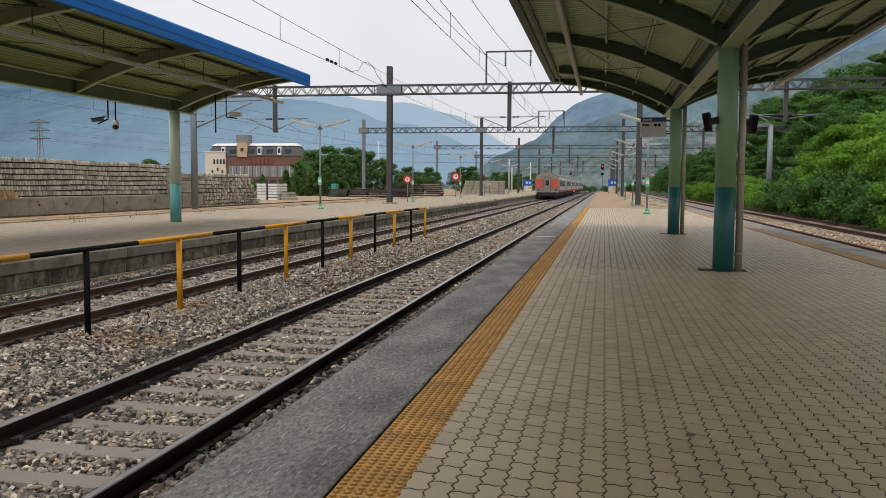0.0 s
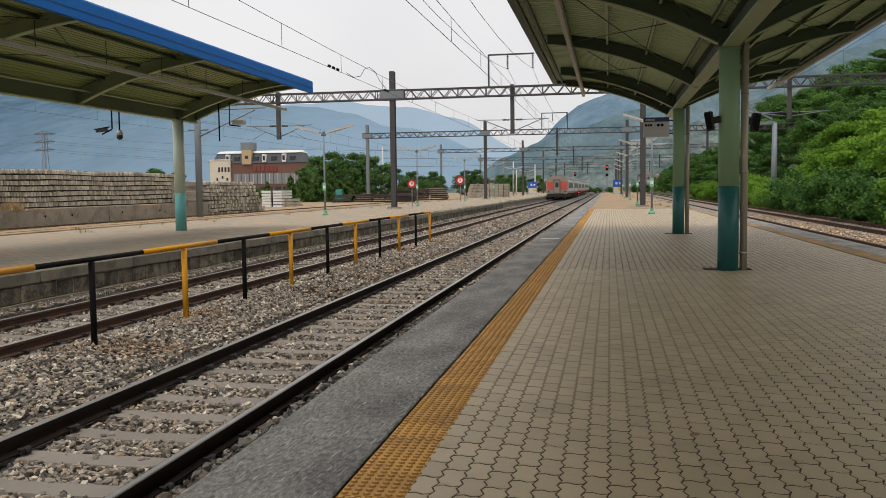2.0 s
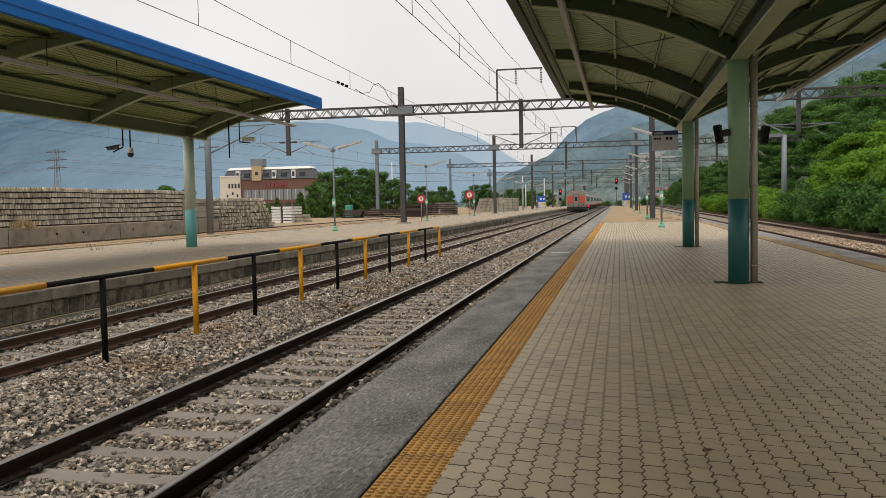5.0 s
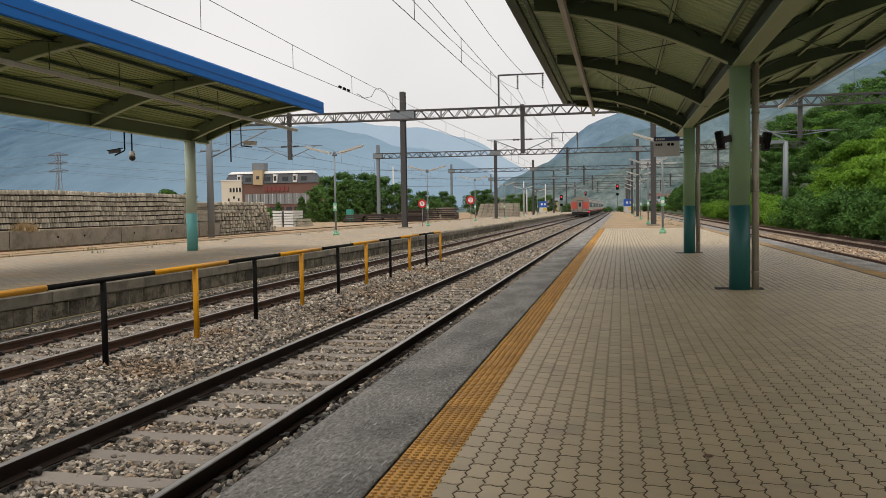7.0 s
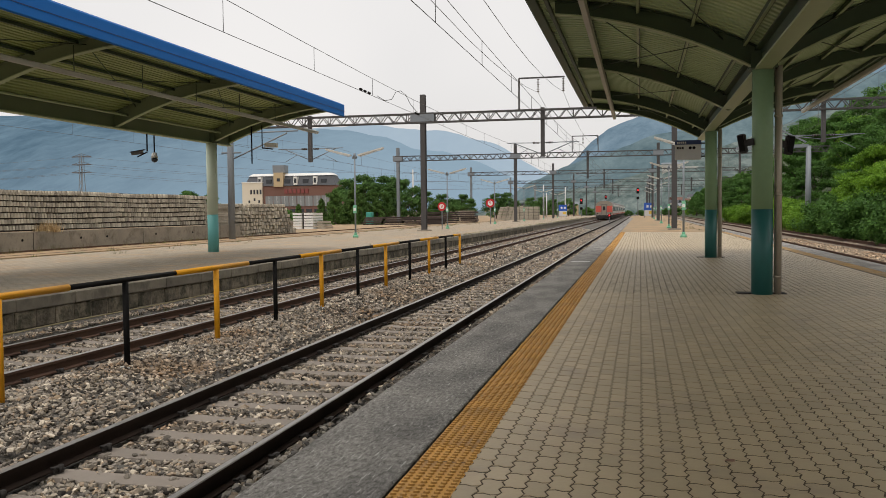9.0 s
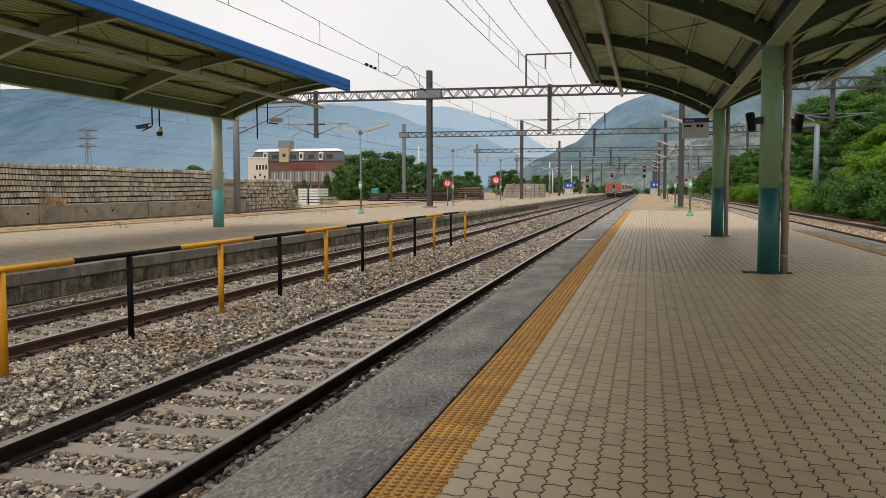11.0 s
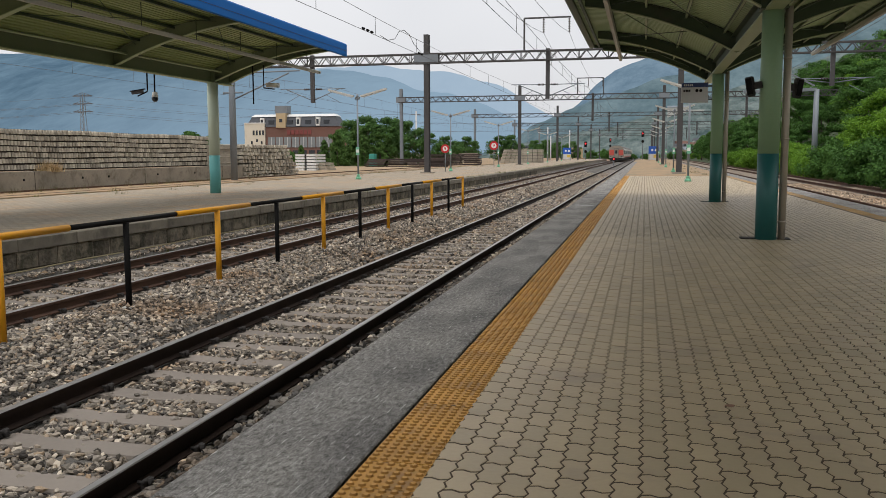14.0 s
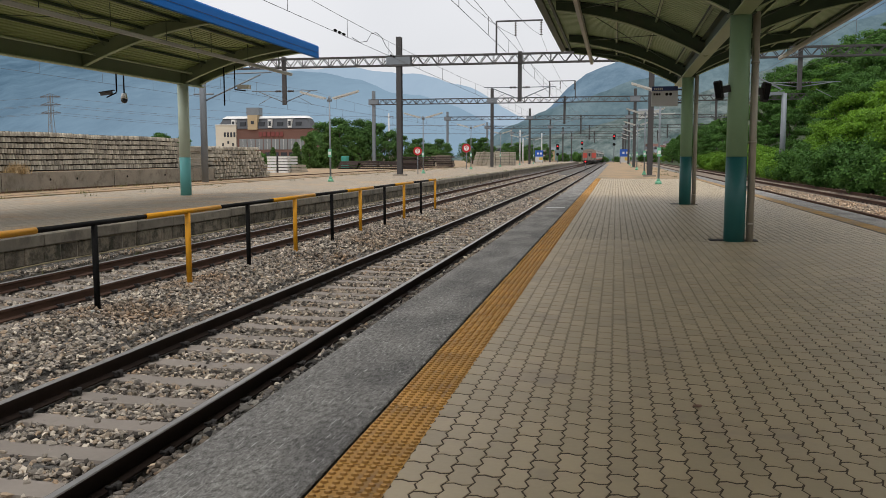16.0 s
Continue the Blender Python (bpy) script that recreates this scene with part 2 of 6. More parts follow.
def stones_mat(name, tint):
    m, n, l, b = mat(name, 0.9)
    geo = n.new("ShaderNodeNewGeometry")
    r = n.new("ShaderNodeValToRGB")
    e = r.color_ramp.elements
    e[0].position, e[0].color = 0.0, (0.035, 0.032, 0.03, 1)
    e[1].position, e[1].color = 1.0, (0.72, 0.68, 0.60, 1)
    for p, c in ((0.2, (0.15, 0.142, 0.13)), (0.5, (0.33, 0.31, 0.275)), (0.62, (0.38, 0.305, 0.225)), (0.72, (0.26, 0.25, 0.24)), (0.90, (0.50, 0.47, 0.42))):
        q = e.new(p)
        q.color = rgba(c)
    l.new(geo.outputs["Random Per Island"], r.inputs[0])
    n1, n2 = n.new("ShaderNodeTexNoise"), n.new("ShaderNodeTexNoise")
    n1.inputs["Scale"].default_value, n1.inputs["Detail"].default_value = 0.7, 5
    n2.inputs["Scale"].default_value, n2.inputs["Detail"].default_value = 60, 3
    for x in (n1, n2):
        l.new(geo.outputs["Position"], x.inputs["Vector"])
    rr = n.new("ShaderNodeValToRGB")
    rr.color_ramp.elements[0].position, rr.color_ramp.elements[0].color = 0.5, rgba(tint)
    rr.color_ramp.elements[1].position, rr.color_ramp.elements[1].color = 0.72, (0.82 * tint[0], 0.66 * tint[1], 0.52 * tint[2], 1)
    l.new(n1.outputs[0], rr.inputs[0])
    mm = n.new("ShaderNodeMixRGB")
    mm.blend_type = "MULTIPLY"
    mm.inputs[0].default_value = 1
    l.new(r.outputs[0], mm.inputs[1])
    l.new(rr.outputs[0], mm.inputs[2])
    l.new(mm.outputs[0], b.inputs["Base Color"])
    bp = n.new("ShaderNodeBump")
    bp.inputs["Strength"].default_value, bp.inputs["Distance"].default_value = 0.4, 0.004
    l.new(n2.outputs[0], bp.inputs["Height"])
    l.new(bp.outputs[0], b.inputs["Normal"])
    return m


M_stone = stones_mat("ballast_stone", (0.98, 0.905, 0.82))
M_stone_br = stones_mat("brown_ballast_stone", (1.35, 1.13, 0.92))
# Dark tint puts the shade beside the platform edge into these stones.
M_stone_dk = stones_mat("shaded_ballast_stone", (0.42, 0.41, 0.40))
M_block = surface("mossy_block_concrete", (0.27, 0.225, 0.165), (0.055, 0.047, 0.036), 2.2, 16, 0.95, rand=0.3, bump=1.0, dist=0.035, dirt=(0.045, 0.042, 0.026), dirt_scale=3.5, dirt_at=0.5)
M_beam2 = surface("pale_beam_green_paint", (0.185, 0.225, 0.13), (0.145, 0.178, 0.10), 1.0, 12, 0.55, bump=0.1)
M_paver_one = surface("paver_concrete_single", (0.50, 0.396, 0.248), (0.38, 0.300, 0.19), 1.4, 38, 0.48, rand=0.10, bump=0.45, dist=0.003, dirt=(0.33, 0.25, 0.18), dirt_scale=1.3, dirt_at=0.61)
M_paver = surface("paver_concrete", (0.50, 0.396, 0.248), (0.38, 0.300, 0.19), 1.4, 38, 0.48, island=0.10, bump=0.45, dist=0.003, dirt=(0.33, 0.25, 0.18), dirt_scale=1.3, dirt_at=0.61)
M_sleeper = surface("sleeper_concrete", (0.27, 0.235, 0.20), (0.20, 0.172, 0.148), 1.2, 25, 0.9, rand=0.12, bump=0.4)
M_rust = surface("rail_rust", (0.115, 0.066, 0.046), (0.06, 0.037, 0.028), 2, 40, 0.9, 0.0, spec=0.15, bump=0.3)
M_rustd = surface("rail_dark_rust", (0.032, 0.020, 0.015), (0.014, 0.010, 0.008), 2, 40, 0.9, spec=0.15, bump=0.3)
M_railtop = surface("rail_head_steel", (0.42, 0.40, 0.38), (0.30, 0.28, 0.26), 3, 60, 0.38, 0.85, bump=0.1)
# Opposite-platform columns: paler copies of both paints, their stronger light put in the colour.
M_posthi2 = surface("post_lit_green_paint", (0.46, 0.53, 0.42), (0.52, 0.59, 0.48), 1.2, 25, 0.55, bump=0.1)
M_postlo = surface("post_teal_paint", (0.012, 0.10, 0.095), (0.018, 0.125, 0.118), 1.2, 25, 0.45, bump=0.1)
M_postlo2 = surface("post_lit_teal_paint", (0.10, 0.34, 0.335), (0.12, 0.38, 0.37), 1.2, 25, 0.5, bump=0.1)
M_posthi = surface("post_pale_green_paint", (0.20, 0.325, 0.185), (0.245, 0.37, 0.215), 1.2, 25, 0.5, bump=0.1)
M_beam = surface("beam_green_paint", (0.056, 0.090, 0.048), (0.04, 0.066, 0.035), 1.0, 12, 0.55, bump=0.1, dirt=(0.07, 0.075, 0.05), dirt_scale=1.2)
# Lower flanges, purlin lips and the conduit are paler than the beams.
M_fringe = surface("pale_green_steel", (0.38, 0.455, 0.26), (0.31, 0.375, 0.21), 1.0, 12, 0.5, bump=0.1)
M_deck2 = surface("roof_deck_pale_metal", (0.38, 0.455, 0.17), (0.29, 0.355, 0.13), 0.6, 9, 0.5, bump=0.1)
M_deck = surface("roof_deck_metal", (0.47, 0.60, 0.345), (0.37, 0.48, 0.27), 0.6, 9, 0.5, 0.1, bump=0.1)
M_blue = surface("blue_fascia_metal", (0.004, 0.122, 0.43), (0.007, 0.14, 0.47), 0.6, 9, 0.6, 0.0, bump=0.05, spec=0.2)
M_bluel = surface("dark_blue_seam", (0.008, 0.03, 0.12), (0.012, 0.04, 0.14), 1, 9, 0.5)
M_gutter = surface("gutter_pale_metal", (0.52, 0.51, 0.46), (0.40, 0.39, 0.35), 1.5, 12, 0.5, 0.2, bump=0.1)
M_steel = surface("mast_dark_steel", (0.052, 0.049, 0.049), (0.078, 0.074, 0.074), 0.7, 14, 0.6, 0.3, bump=0.1)
M_galv = surface("galvanised_steel", (0.215, 0.24, 0.265), (0.155, 0.175, 0.195), 0.7, 14, 0.5, 0.15, bump=0.1)
M_pipe = surface("stainless_pipe", (0.42, 0.37, 0.30), (0.34, 0.30, 0.245), 1.5, 14, 0.4, 0.25, bump=0.05)
M_black = surface("black_paint", (0.005, 0.0048, 0.0046), (0.010, 0.0095, 0.009), 3, 30, 0.75, spec=0.12, bump=0.1)
M_fyel = surface("fence_yellow_paint", (0.66, 0.305, 0.009), (0.58, 0.255, 0.008), 3, 30, 0.5, spec=0.3, bump=0.1, dirt=(0.28, 0.15, 0.03), dirt_scale=5, dirt_at=0.66)
M_wire = surface("wire_dark", (0.10, 0.10, 0.105), (0.14, 0.14, 0.145), 1, 9, 0.6, 0.4, bump=0)
M_insul = surface("insulator_brown", (0.05, 0.035, 0.03), (0.07, 0.05, 0.04), 4, 20, 0.25, bump=0)
M_white = surface("white_paint", (0.72, 0.72, 0.70), (0.62, 0.62, 0.60), 1, 18, 0.5, bump=0.1)
M_lampw = surface("lamp_housing_grey", (0.50, 0.49, 0.45), (0.42, 0.41, 0.38), 1, 18, 0.5, bump=0.1)
M_mint = surface("mint_green_paint", (0.14, 0.40, 0.25), (0.18, 0.45, 0.29), 2, 18, 0.5, bump=0.1)
M_signblue = surface("sign_blue", (0.012, 0.085, 0.42), (0.02, 0.10, 0.46), 2, 18, 0.4, bump=0)
M_signyel = surface("sign_yellow", (0.66, 0.46, 0.08), (0.6, 0.4, 0.06), 2, 18, 0.5, bump=0)
M_navy = surface("sign_navy", (0.01, 0.028, 0.11), (0.015, 0.035, 0.13), 2, 18, 0.4, bump=0)
M_greysign = surface("sign_grey", (0.56, 0.56, 0.56), (0.50, 0.50, 0.50), 2, 18, 0.5, bump=0)
M_redsign = surface("sign_red", (0.52, 0.018, 0.022), (0.46, 0.015, 0.02), 2, 18, 0.4, bump=0)
M_redlamp = glow("red_signal_light", (1.0, 0.03, 0.04), 1.2)
M_green = surface("teal_container", (0.03, 0.24, 0.19), (0.04, 0.27, 0.21), 1, 9, 0.5)
M_cable = surface("dusty_yellow_cable", (0.30, 0.25, 0.13), (0.22, 0.185, 0.10), 2, 20, 0.7, bump=0)
M_bark = surface("bark", (0.07, 0.055, 0.04), (0.11, 0.09, 0.07), 4, 30, 0.95)
M_leaf = leaf_mat("leaf_bright", (0.205, 0.385, 0.036), (0.065, 0.15, 0.016))
M_leaf2 = leaf_mat("leaf_mid", (0.105, 0.225, 0.045), (0.038, 0.095, 0.022))
M_leaf4 = leaf_mat("leaf_yard", (0.115, 0.225, 0.058), (0.045, 0.10, 0.03))
M_leaf3 = leaf_mat("leaf_conifer", (0.11, 0.20, 0.045), (0.05, 0.10, 0.026))
M_grass = surface("dry_grass", (0.17, 0.15, 0.065), (0.10, 0.115, 0.035), 0.8, 8, 0.9, island=0.4, bump=0)
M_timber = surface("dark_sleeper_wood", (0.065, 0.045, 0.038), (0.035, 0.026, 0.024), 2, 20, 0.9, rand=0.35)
M_pile = surface("stacked_sleeper_concrete", (0.46, 0.415, 0.335), (0.34, 0.305, 0.245), 0.7, 12, 0.9, island=0.36, bump=0.5, dist=0.01, dirt=(0.20, 0.17, 0.135), dirt_scale=0.7, dirt_at=0.6)
M_coach = surface("coach_silver_paint", (0.70, 0.69, 0.68), (0.60, 0.59, 0.585), 0.5, 6, 0.4, 0.0, bump=0)
M_coachend = surface("coach_end_grey", (0.31, 0.265, 0.215), (0.22, 0.19, 0.155), 0.8, 7, 0.6, bump=0)
M_coachred = surface("coach_red_paint", (0.57, 0.095, 0.068), (0.48, 0.078, 0.055), 0.8, 7, 0.55, bump=0)
M_coachroof = surface("coach_roof_grey", (0.16, 0.15, 0.145), (0.12, 0.115, 0.11), 0.6, 7, 0.7, bump=0)
M_under = surface("underframe_black", (0.02, 0.019, 0.018), (0.035, 0.03, 0.028), 1, 9, 0.8, bump=0)
M_window = surface("dark_window_glass", (0.02, 0.024, 0.03), (0.03, 0.034, 0.04), 1, 5, 0.12, bump=0)
M_cream = surface("cream_render_wall", (0.62, 0.57, 0.47), (0.55, 0.50, 0.41), 0.2, 5, 0.85)
M_brick = surface("brown_brick_wall", (0.17, 0.085, 0.065), (0.13, 0.07, 0.055), 0.15, 6, 0.85)
M_slate = surface("dark_mansard_roof", (0.045, 0.05, 0.06), (0.065, 0.07, 0.08), 0.2, 6, 0.6)
M_tan = surface("tan_stair_tower_wall", (0.45, 0.35, 0.21), (0.40, 0.31, 0.19), 0.2, 6, 0.8)
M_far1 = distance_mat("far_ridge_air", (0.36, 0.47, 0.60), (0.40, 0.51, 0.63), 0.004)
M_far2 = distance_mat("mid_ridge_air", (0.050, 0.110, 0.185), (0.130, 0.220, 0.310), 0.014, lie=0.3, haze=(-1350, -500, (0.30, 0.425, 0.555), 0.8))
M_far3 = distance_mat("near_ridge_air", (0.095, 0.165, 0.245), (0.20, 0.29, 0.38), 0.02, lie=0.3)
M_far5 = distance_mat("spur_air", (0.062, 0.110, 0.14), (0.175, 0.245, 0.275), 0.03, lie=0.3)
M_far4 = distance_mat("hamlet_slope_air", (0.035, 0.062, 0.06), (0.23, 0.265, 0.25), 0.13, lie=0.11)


# ---- mesh helpers ----
def box(bm, x0, x1, y0, y1, z0, z1):
    v = [bm.verts.new(p) for p in ((x0, y0, z0), (x1, y0, z0), (x1, y1, z0), (x0, y1, z0), (x0, y0, z1), (x1, y0, z1), (x1, y1, z1), (x0, y1, z1))]
    for f in ((3, 2, 1, 0), (4, 5, 6, 7), (0, 1, 5, 4), (1, 2, 6, 5), (2, 3, 7, 6), (3, 0, 4, 7)):
        bm.faces.new([v[i] for i in f])
    return v


def bar(bm, p, q, w, h=None):
    """A square bar from p to q."""
    p, q = Vector(p), Vector(q)
    h = h or w
    d = (q - p).normalized()
    up = Vector((0, 0, 1)) if abs(d.z) < 0.95 else Vector((0, 1, 0))
    s = d.cross(up).normalized()
    u = s.cross(d)
    rings = []
    for c in (p, q):
        rings.append([bm.verts.new(c + s * a * w / 2 + u * b * h / 2) for a, b in ((-1, -1), (1, -1), (1, 1), (-1, 1))])
    for i in range(4):
        j = (i + 1) % 4
        bm.faces.new((rings[0][i], rings[0][j], rings[1][j], rings[1][i]))
    bm.faces.new(rings[0][::-1])
    bm.faces.new(rings[1])


def tube(bm, p, q, r, seg=10, r2=None, smooth=True):
    p, q = Vector(p), Vector(q)
    r2 = r if r2 is None else r2
    d = (q - p).normalized()
    up = Vector((0, 0, 1)) if abs(d.z) < 0.95 else Vector((0, 1, 0))
    s = d.cross(up).normalized()
    u = s.cross(d)
    a = [2 * math.pi * i / seg for i in range(seg)]
    r0 = [bm.verts.new(p + (s * math.cos(t) + u * math.sin(t)) * r) for t in a]
    r1 = [bm.verts.new(q + (s * math.cos(t) + u * math.sin(t)) * r2) for t in a]
    for i in range(seg):
        j = (i + 1) % seg
        bm.faces.new((r0[i], r0[j], r1[j], r1[i])).smooth = smooth
    bm.faces.new(r0[::-1])
    bm.faces.new(r1)


def polytube(bm, pts, r, seg=5):
    """One bent tube through the points."""
    rings = []
    for i, p in enumerate(pts):
        p = Vector(p)
        d = (Vector(pts[min(i + 1, len(pts) - 1)]) - Vector(pts[max(i - 1, 0)])).normalized()
        up = Vector((0, 0, 1)) if abs(d.z) < 0.95 else Vector((0, 1, 0))
        s = d.cross(up).normalized()
        u = s.cross(d)
        rings.append([bm.verts.new(p + (s * math.cos(2 * math.pi * k / seg) + u * math.sin(2 * math.pi * k / seg)) * r) for k in range(seg)])
    for a, c in zip(rings[:-1], rings[1:]):
        for k in range(seg):
            j = (k + 1) % seg
            bm.faces.new((a[k], a[j], c[j], c[k]))
    bm.faces.new(rings[0][::-1])
    bm.faces.new(rings[-1])


def ribbon(bm, pts, y, w, h):
    """A bent flat bar through points in x, z."""
    rings = [[bm.verts.new((x, y - w / 2, z - h / 2)), bm.verts.new((x, y + w / 2, z - h / 2)), bm.verts.new((x, y + w / 2, z + h / 2)), bm.verts.new((x, y - w / 2, z + h / 2))] for x, z in pts]
    for a, c in zip(rings[:-1], rings[1:]):
        for k in range(4):
            j = (k + 1) % 4
            bm.faces.new((a[k], a[j], c[j], c[k]))
    bm.faces.new(rings[0][::-1])
    bm.faces.new(rings[-1])


def sweep_y(bm, prof, y0, y1, closed=True):
    """A profile in x, z drawn out along y."""
    a = [bm.verts.new((x, y0, z)) for x, z in prof]
    b = [bm.verts.new((x, y1, z)) for x, z in prof]
    n = len(prof)
    for i in range(n if closed else n - 1):
        j = (i + 1) % n
        bm.faces.new((a[i], a[j], b[j], b[i]))
    if closed:
        bm.faces.new(a[::-1])
        bm.faces.new(b)


def mesh_of(name, bm, material):
    bmesh.ops.recalc_face_normals(bm, faces=bm.faces)
    me = bpy.data.meshes.new(name)
    bm.to_mesh(me)
    bm.free()
    me.materials.append(material)
    return me


def part(name, bm, material, parent=None, label=""):
    ob = new(name, mesh_of(name, bm, material))
    if parent:
        ob.parent = parent
    if label:
        ob["label"] = label
    return ob


def lone(name, bm, material, label, category, group="", kind=""):
    return tagged(part(name, bm, material), label, category, group, kind)


def thing(name, label, category, group="", kind="", at=None):
    ob = new(name)
    if at is not None:
        ob.matrix_world = at
    return tagged(ob, label, category, group, kind)


def soup(name, verts, faces, material, smooth=False):
    """One mesh from arrays of corners and of equal-sided faces."""
    verts, faces = np.asarray(verts, np.float32), np.asarray(faces, np.int32)
    me = bpy.data.meshes.new(name)
    k = faces.shape[1]
    me.vertices.add(len(verts))
    me.vertices.foreach_set("co", verts.ravel())
    me.loops.add(faces.size)
    me.loops.foreach_set("vertex_index", faces.ravel())
    me.polygons.add(len(faces))
    me.polygons.foreach_set("loop_start", np.arange(len(faces), dtype=np.int32) * k)
    me.polygons.foreach_set("use_smooth", np.full(len(faces), smooth, dtype=bool))
    me.update(calc_edges=True)
    me.validate()
    me.materials.append(material)
    return me


RT = -0.50          # rail top
SL = -0.66          # sleeper top
T1, T2, TR, TR2 = -3.675, -7.92, 7.15, 11.1
EDGE, EDGE_L, EDGE_R = -1.83, -9.62, 5.45


# ---- ground and platforms ----
bm = bmesh.new()
box(bm, -3000, 3000, -300, 4000, -1.6, -0.95)
lone("ground", bm, M_dirt, "sandy brown ground of the station yard", "ground", kind="structure")
# ballast bed
bm = bmesh.new()
prof = [(EDGE_L, -0.53), (EDGE_L + 0.16, -0.54), (T2 - 1.3, -0.70), (T2 + 1.3, -0.70), (-5.95, -0.53), (-5.3, -0.59), (T1 - 1.3, -0.705), (T1 + 0.82, -0.70), (T1 + 0.95, -0.645), (T1 + 1.2, -0.58), (EDGE, -0.57), (EDGE, -1.0), (EDGE_L, -1.0)]
sweep_y(bm, prof, -12, 420)
lone("ballast_bed", bm, M_ballast, "grey crushed stone track bed between the platforms", "ballast", kind="structure")
bm = bmesh.new()
prof = [(EDGE_R, -0.66), (12.6, -0.66), (13.6, -1.0), (EDGE_R, -1.0)]
sweep_y(bm, prof, -12, 420)
lone("ballast_bed", bm, M_ballast_br, "brownish stone track bed beside the wooded bank", "ballast", kind="structure")

# platforms
bm = bmesh.new()
sweep_y(bm, [(EDGE + 0.02, -0.003), (-1.175, -0.003), (-1.172, -0.06), (-1.142, -0.06), (-1.139, -0.003), (EDGE_R - 0.02, -0.003), (EDGE_R - 0.02, -1.1), (EDGE + 0.02, -1.1)], -12, 54)
lone("platform", bm, M_joint, "island platform core under the paving", "platform", kind="structure")
bm = bmesh.new()
sweep_y(bm, [(EDGE + 0.02, -0.015), (EDGE_R - 0.02, -0.015), (EDGE_R - 0.02, -1.1), (EDGE + 0.02, -1.1)], 54, 205)
lone("platform_end", bm, M_dirt, "unpaved sandy far part of the island platform", "platform", kind="structure")
bm = bmesh.new()
sweep_y(bm, [(EDGE_L - 0.03, -0.02), (EDGE_L - 0.35, -0.02), (EDGE_L - 0.35, -1.1), (EDGE_L - 0.03, -1.1)], -12, 235)
wall_l = lone("platform_wall", bm, M_wallc, "stained concrete block face of the opposite platform", "platform wall", kind="structure")
b = bmesh.new()
box(b, EDGE_L - 0.40, EDGE_L + 0.03, 0.006, 1.494, -0.20, 0.0)
bmesh.ops.bevel(b, geom=b.edges, offset=0.012, segments=1, affect="EDGES")
cop_me = mesh_of("coping_block", b, M_wallc2)
b = bmesh.new()
box(b, EDGE_L - 0.06, EDGE_L, 0.006, 0.494, -0.145, 0.145)
bmesh.ops.bevel(b, geom=b.edges, offset=0.018, segments=1, affect="EDGES")
blk_me = mesh_of("wall_block", b, M_block)
wr = random.Random(2)
for k in range(100):
    ob = new("coping_block", cop_me)
    ob.parent, ob.location = wall_l, (wr.uniform(-0.01, 0.01), -3 + k * 1.5, wr.uniform(-0.008, 0.004))
for k in range(150):
    for row_ in (0, 1):
        ob = new("wall_block", blk_me)
        ob.parent, ob.location = wall_l, (wr.uniform(-0.025, 0.008), 6 + k * 0.5 + 0.25 * row_, -0.36 - 0.3 * row_ + wr.uniform(-0.006, 0.006))
bm = bmesh.new()
sweep_y(bm, [(EDGE_L - 0.35, -0.004), (-19.0, -0.004), (-19.6, -0.06), (-19.6, -1.1), (EDGE_L - 0.35, -1.1)], -12, 235)
lone("platform_left", bm, M_conc, "worn grey-brown surface of the opposite platform", "platform", kind="structure")
bm = bmesh.new()
box(bm, -60, -19.6, -12, 300, -1.0, -0.004)
lone("yard_ground", bm, M_dirt, "sandy orange yard ground with dry weeds", "ground", kind="structure")


b = bmesh.new()
rc = random.Random(4)
polytube(b, [(EDGE_L + 0.07 + rc.uniform(-0.015, 0.015), -6 + k * 1.5, -0.50 + rc.uniform(-0.012, 0.012)) for k in range(50)], 0.012, 6)
lone("trackside_cable", b, M_cable, "thin dull yellow cable lying along the platform wall foot", "cable")


# rails, sleepers
def rail_mesh(x, y0, y1):
    w, f = 0.036, 0.065
    foot = SL + 0.012
    web = bmesh.new()
    sweep_y(web, [(x - f, foot), (x + f, foot), (x + f, foot + 0.014), (x + 0.012, foot + 0.03), (x + 0.012, RT - 0.045), (x + w, RT - 0.035), (x + w, RT - 0.006),
                  (x - w, RT - 0.006), (x - w, RT - 0.035), (x - 0.012, RT - 0.045), (x - 0.012, foot + 0.03), (x - f, foot + 0.014)], y0, y1)
    top = bmesh.new()
    sweep_y(top, [(x - 0.030, RT - 0.006), (x + 0.030, RT - 0.006), (x + 0.024, RT), (x - 0.024, RT)], y0, y1)
    return web, top


sleeper_me = None
clip_me = None


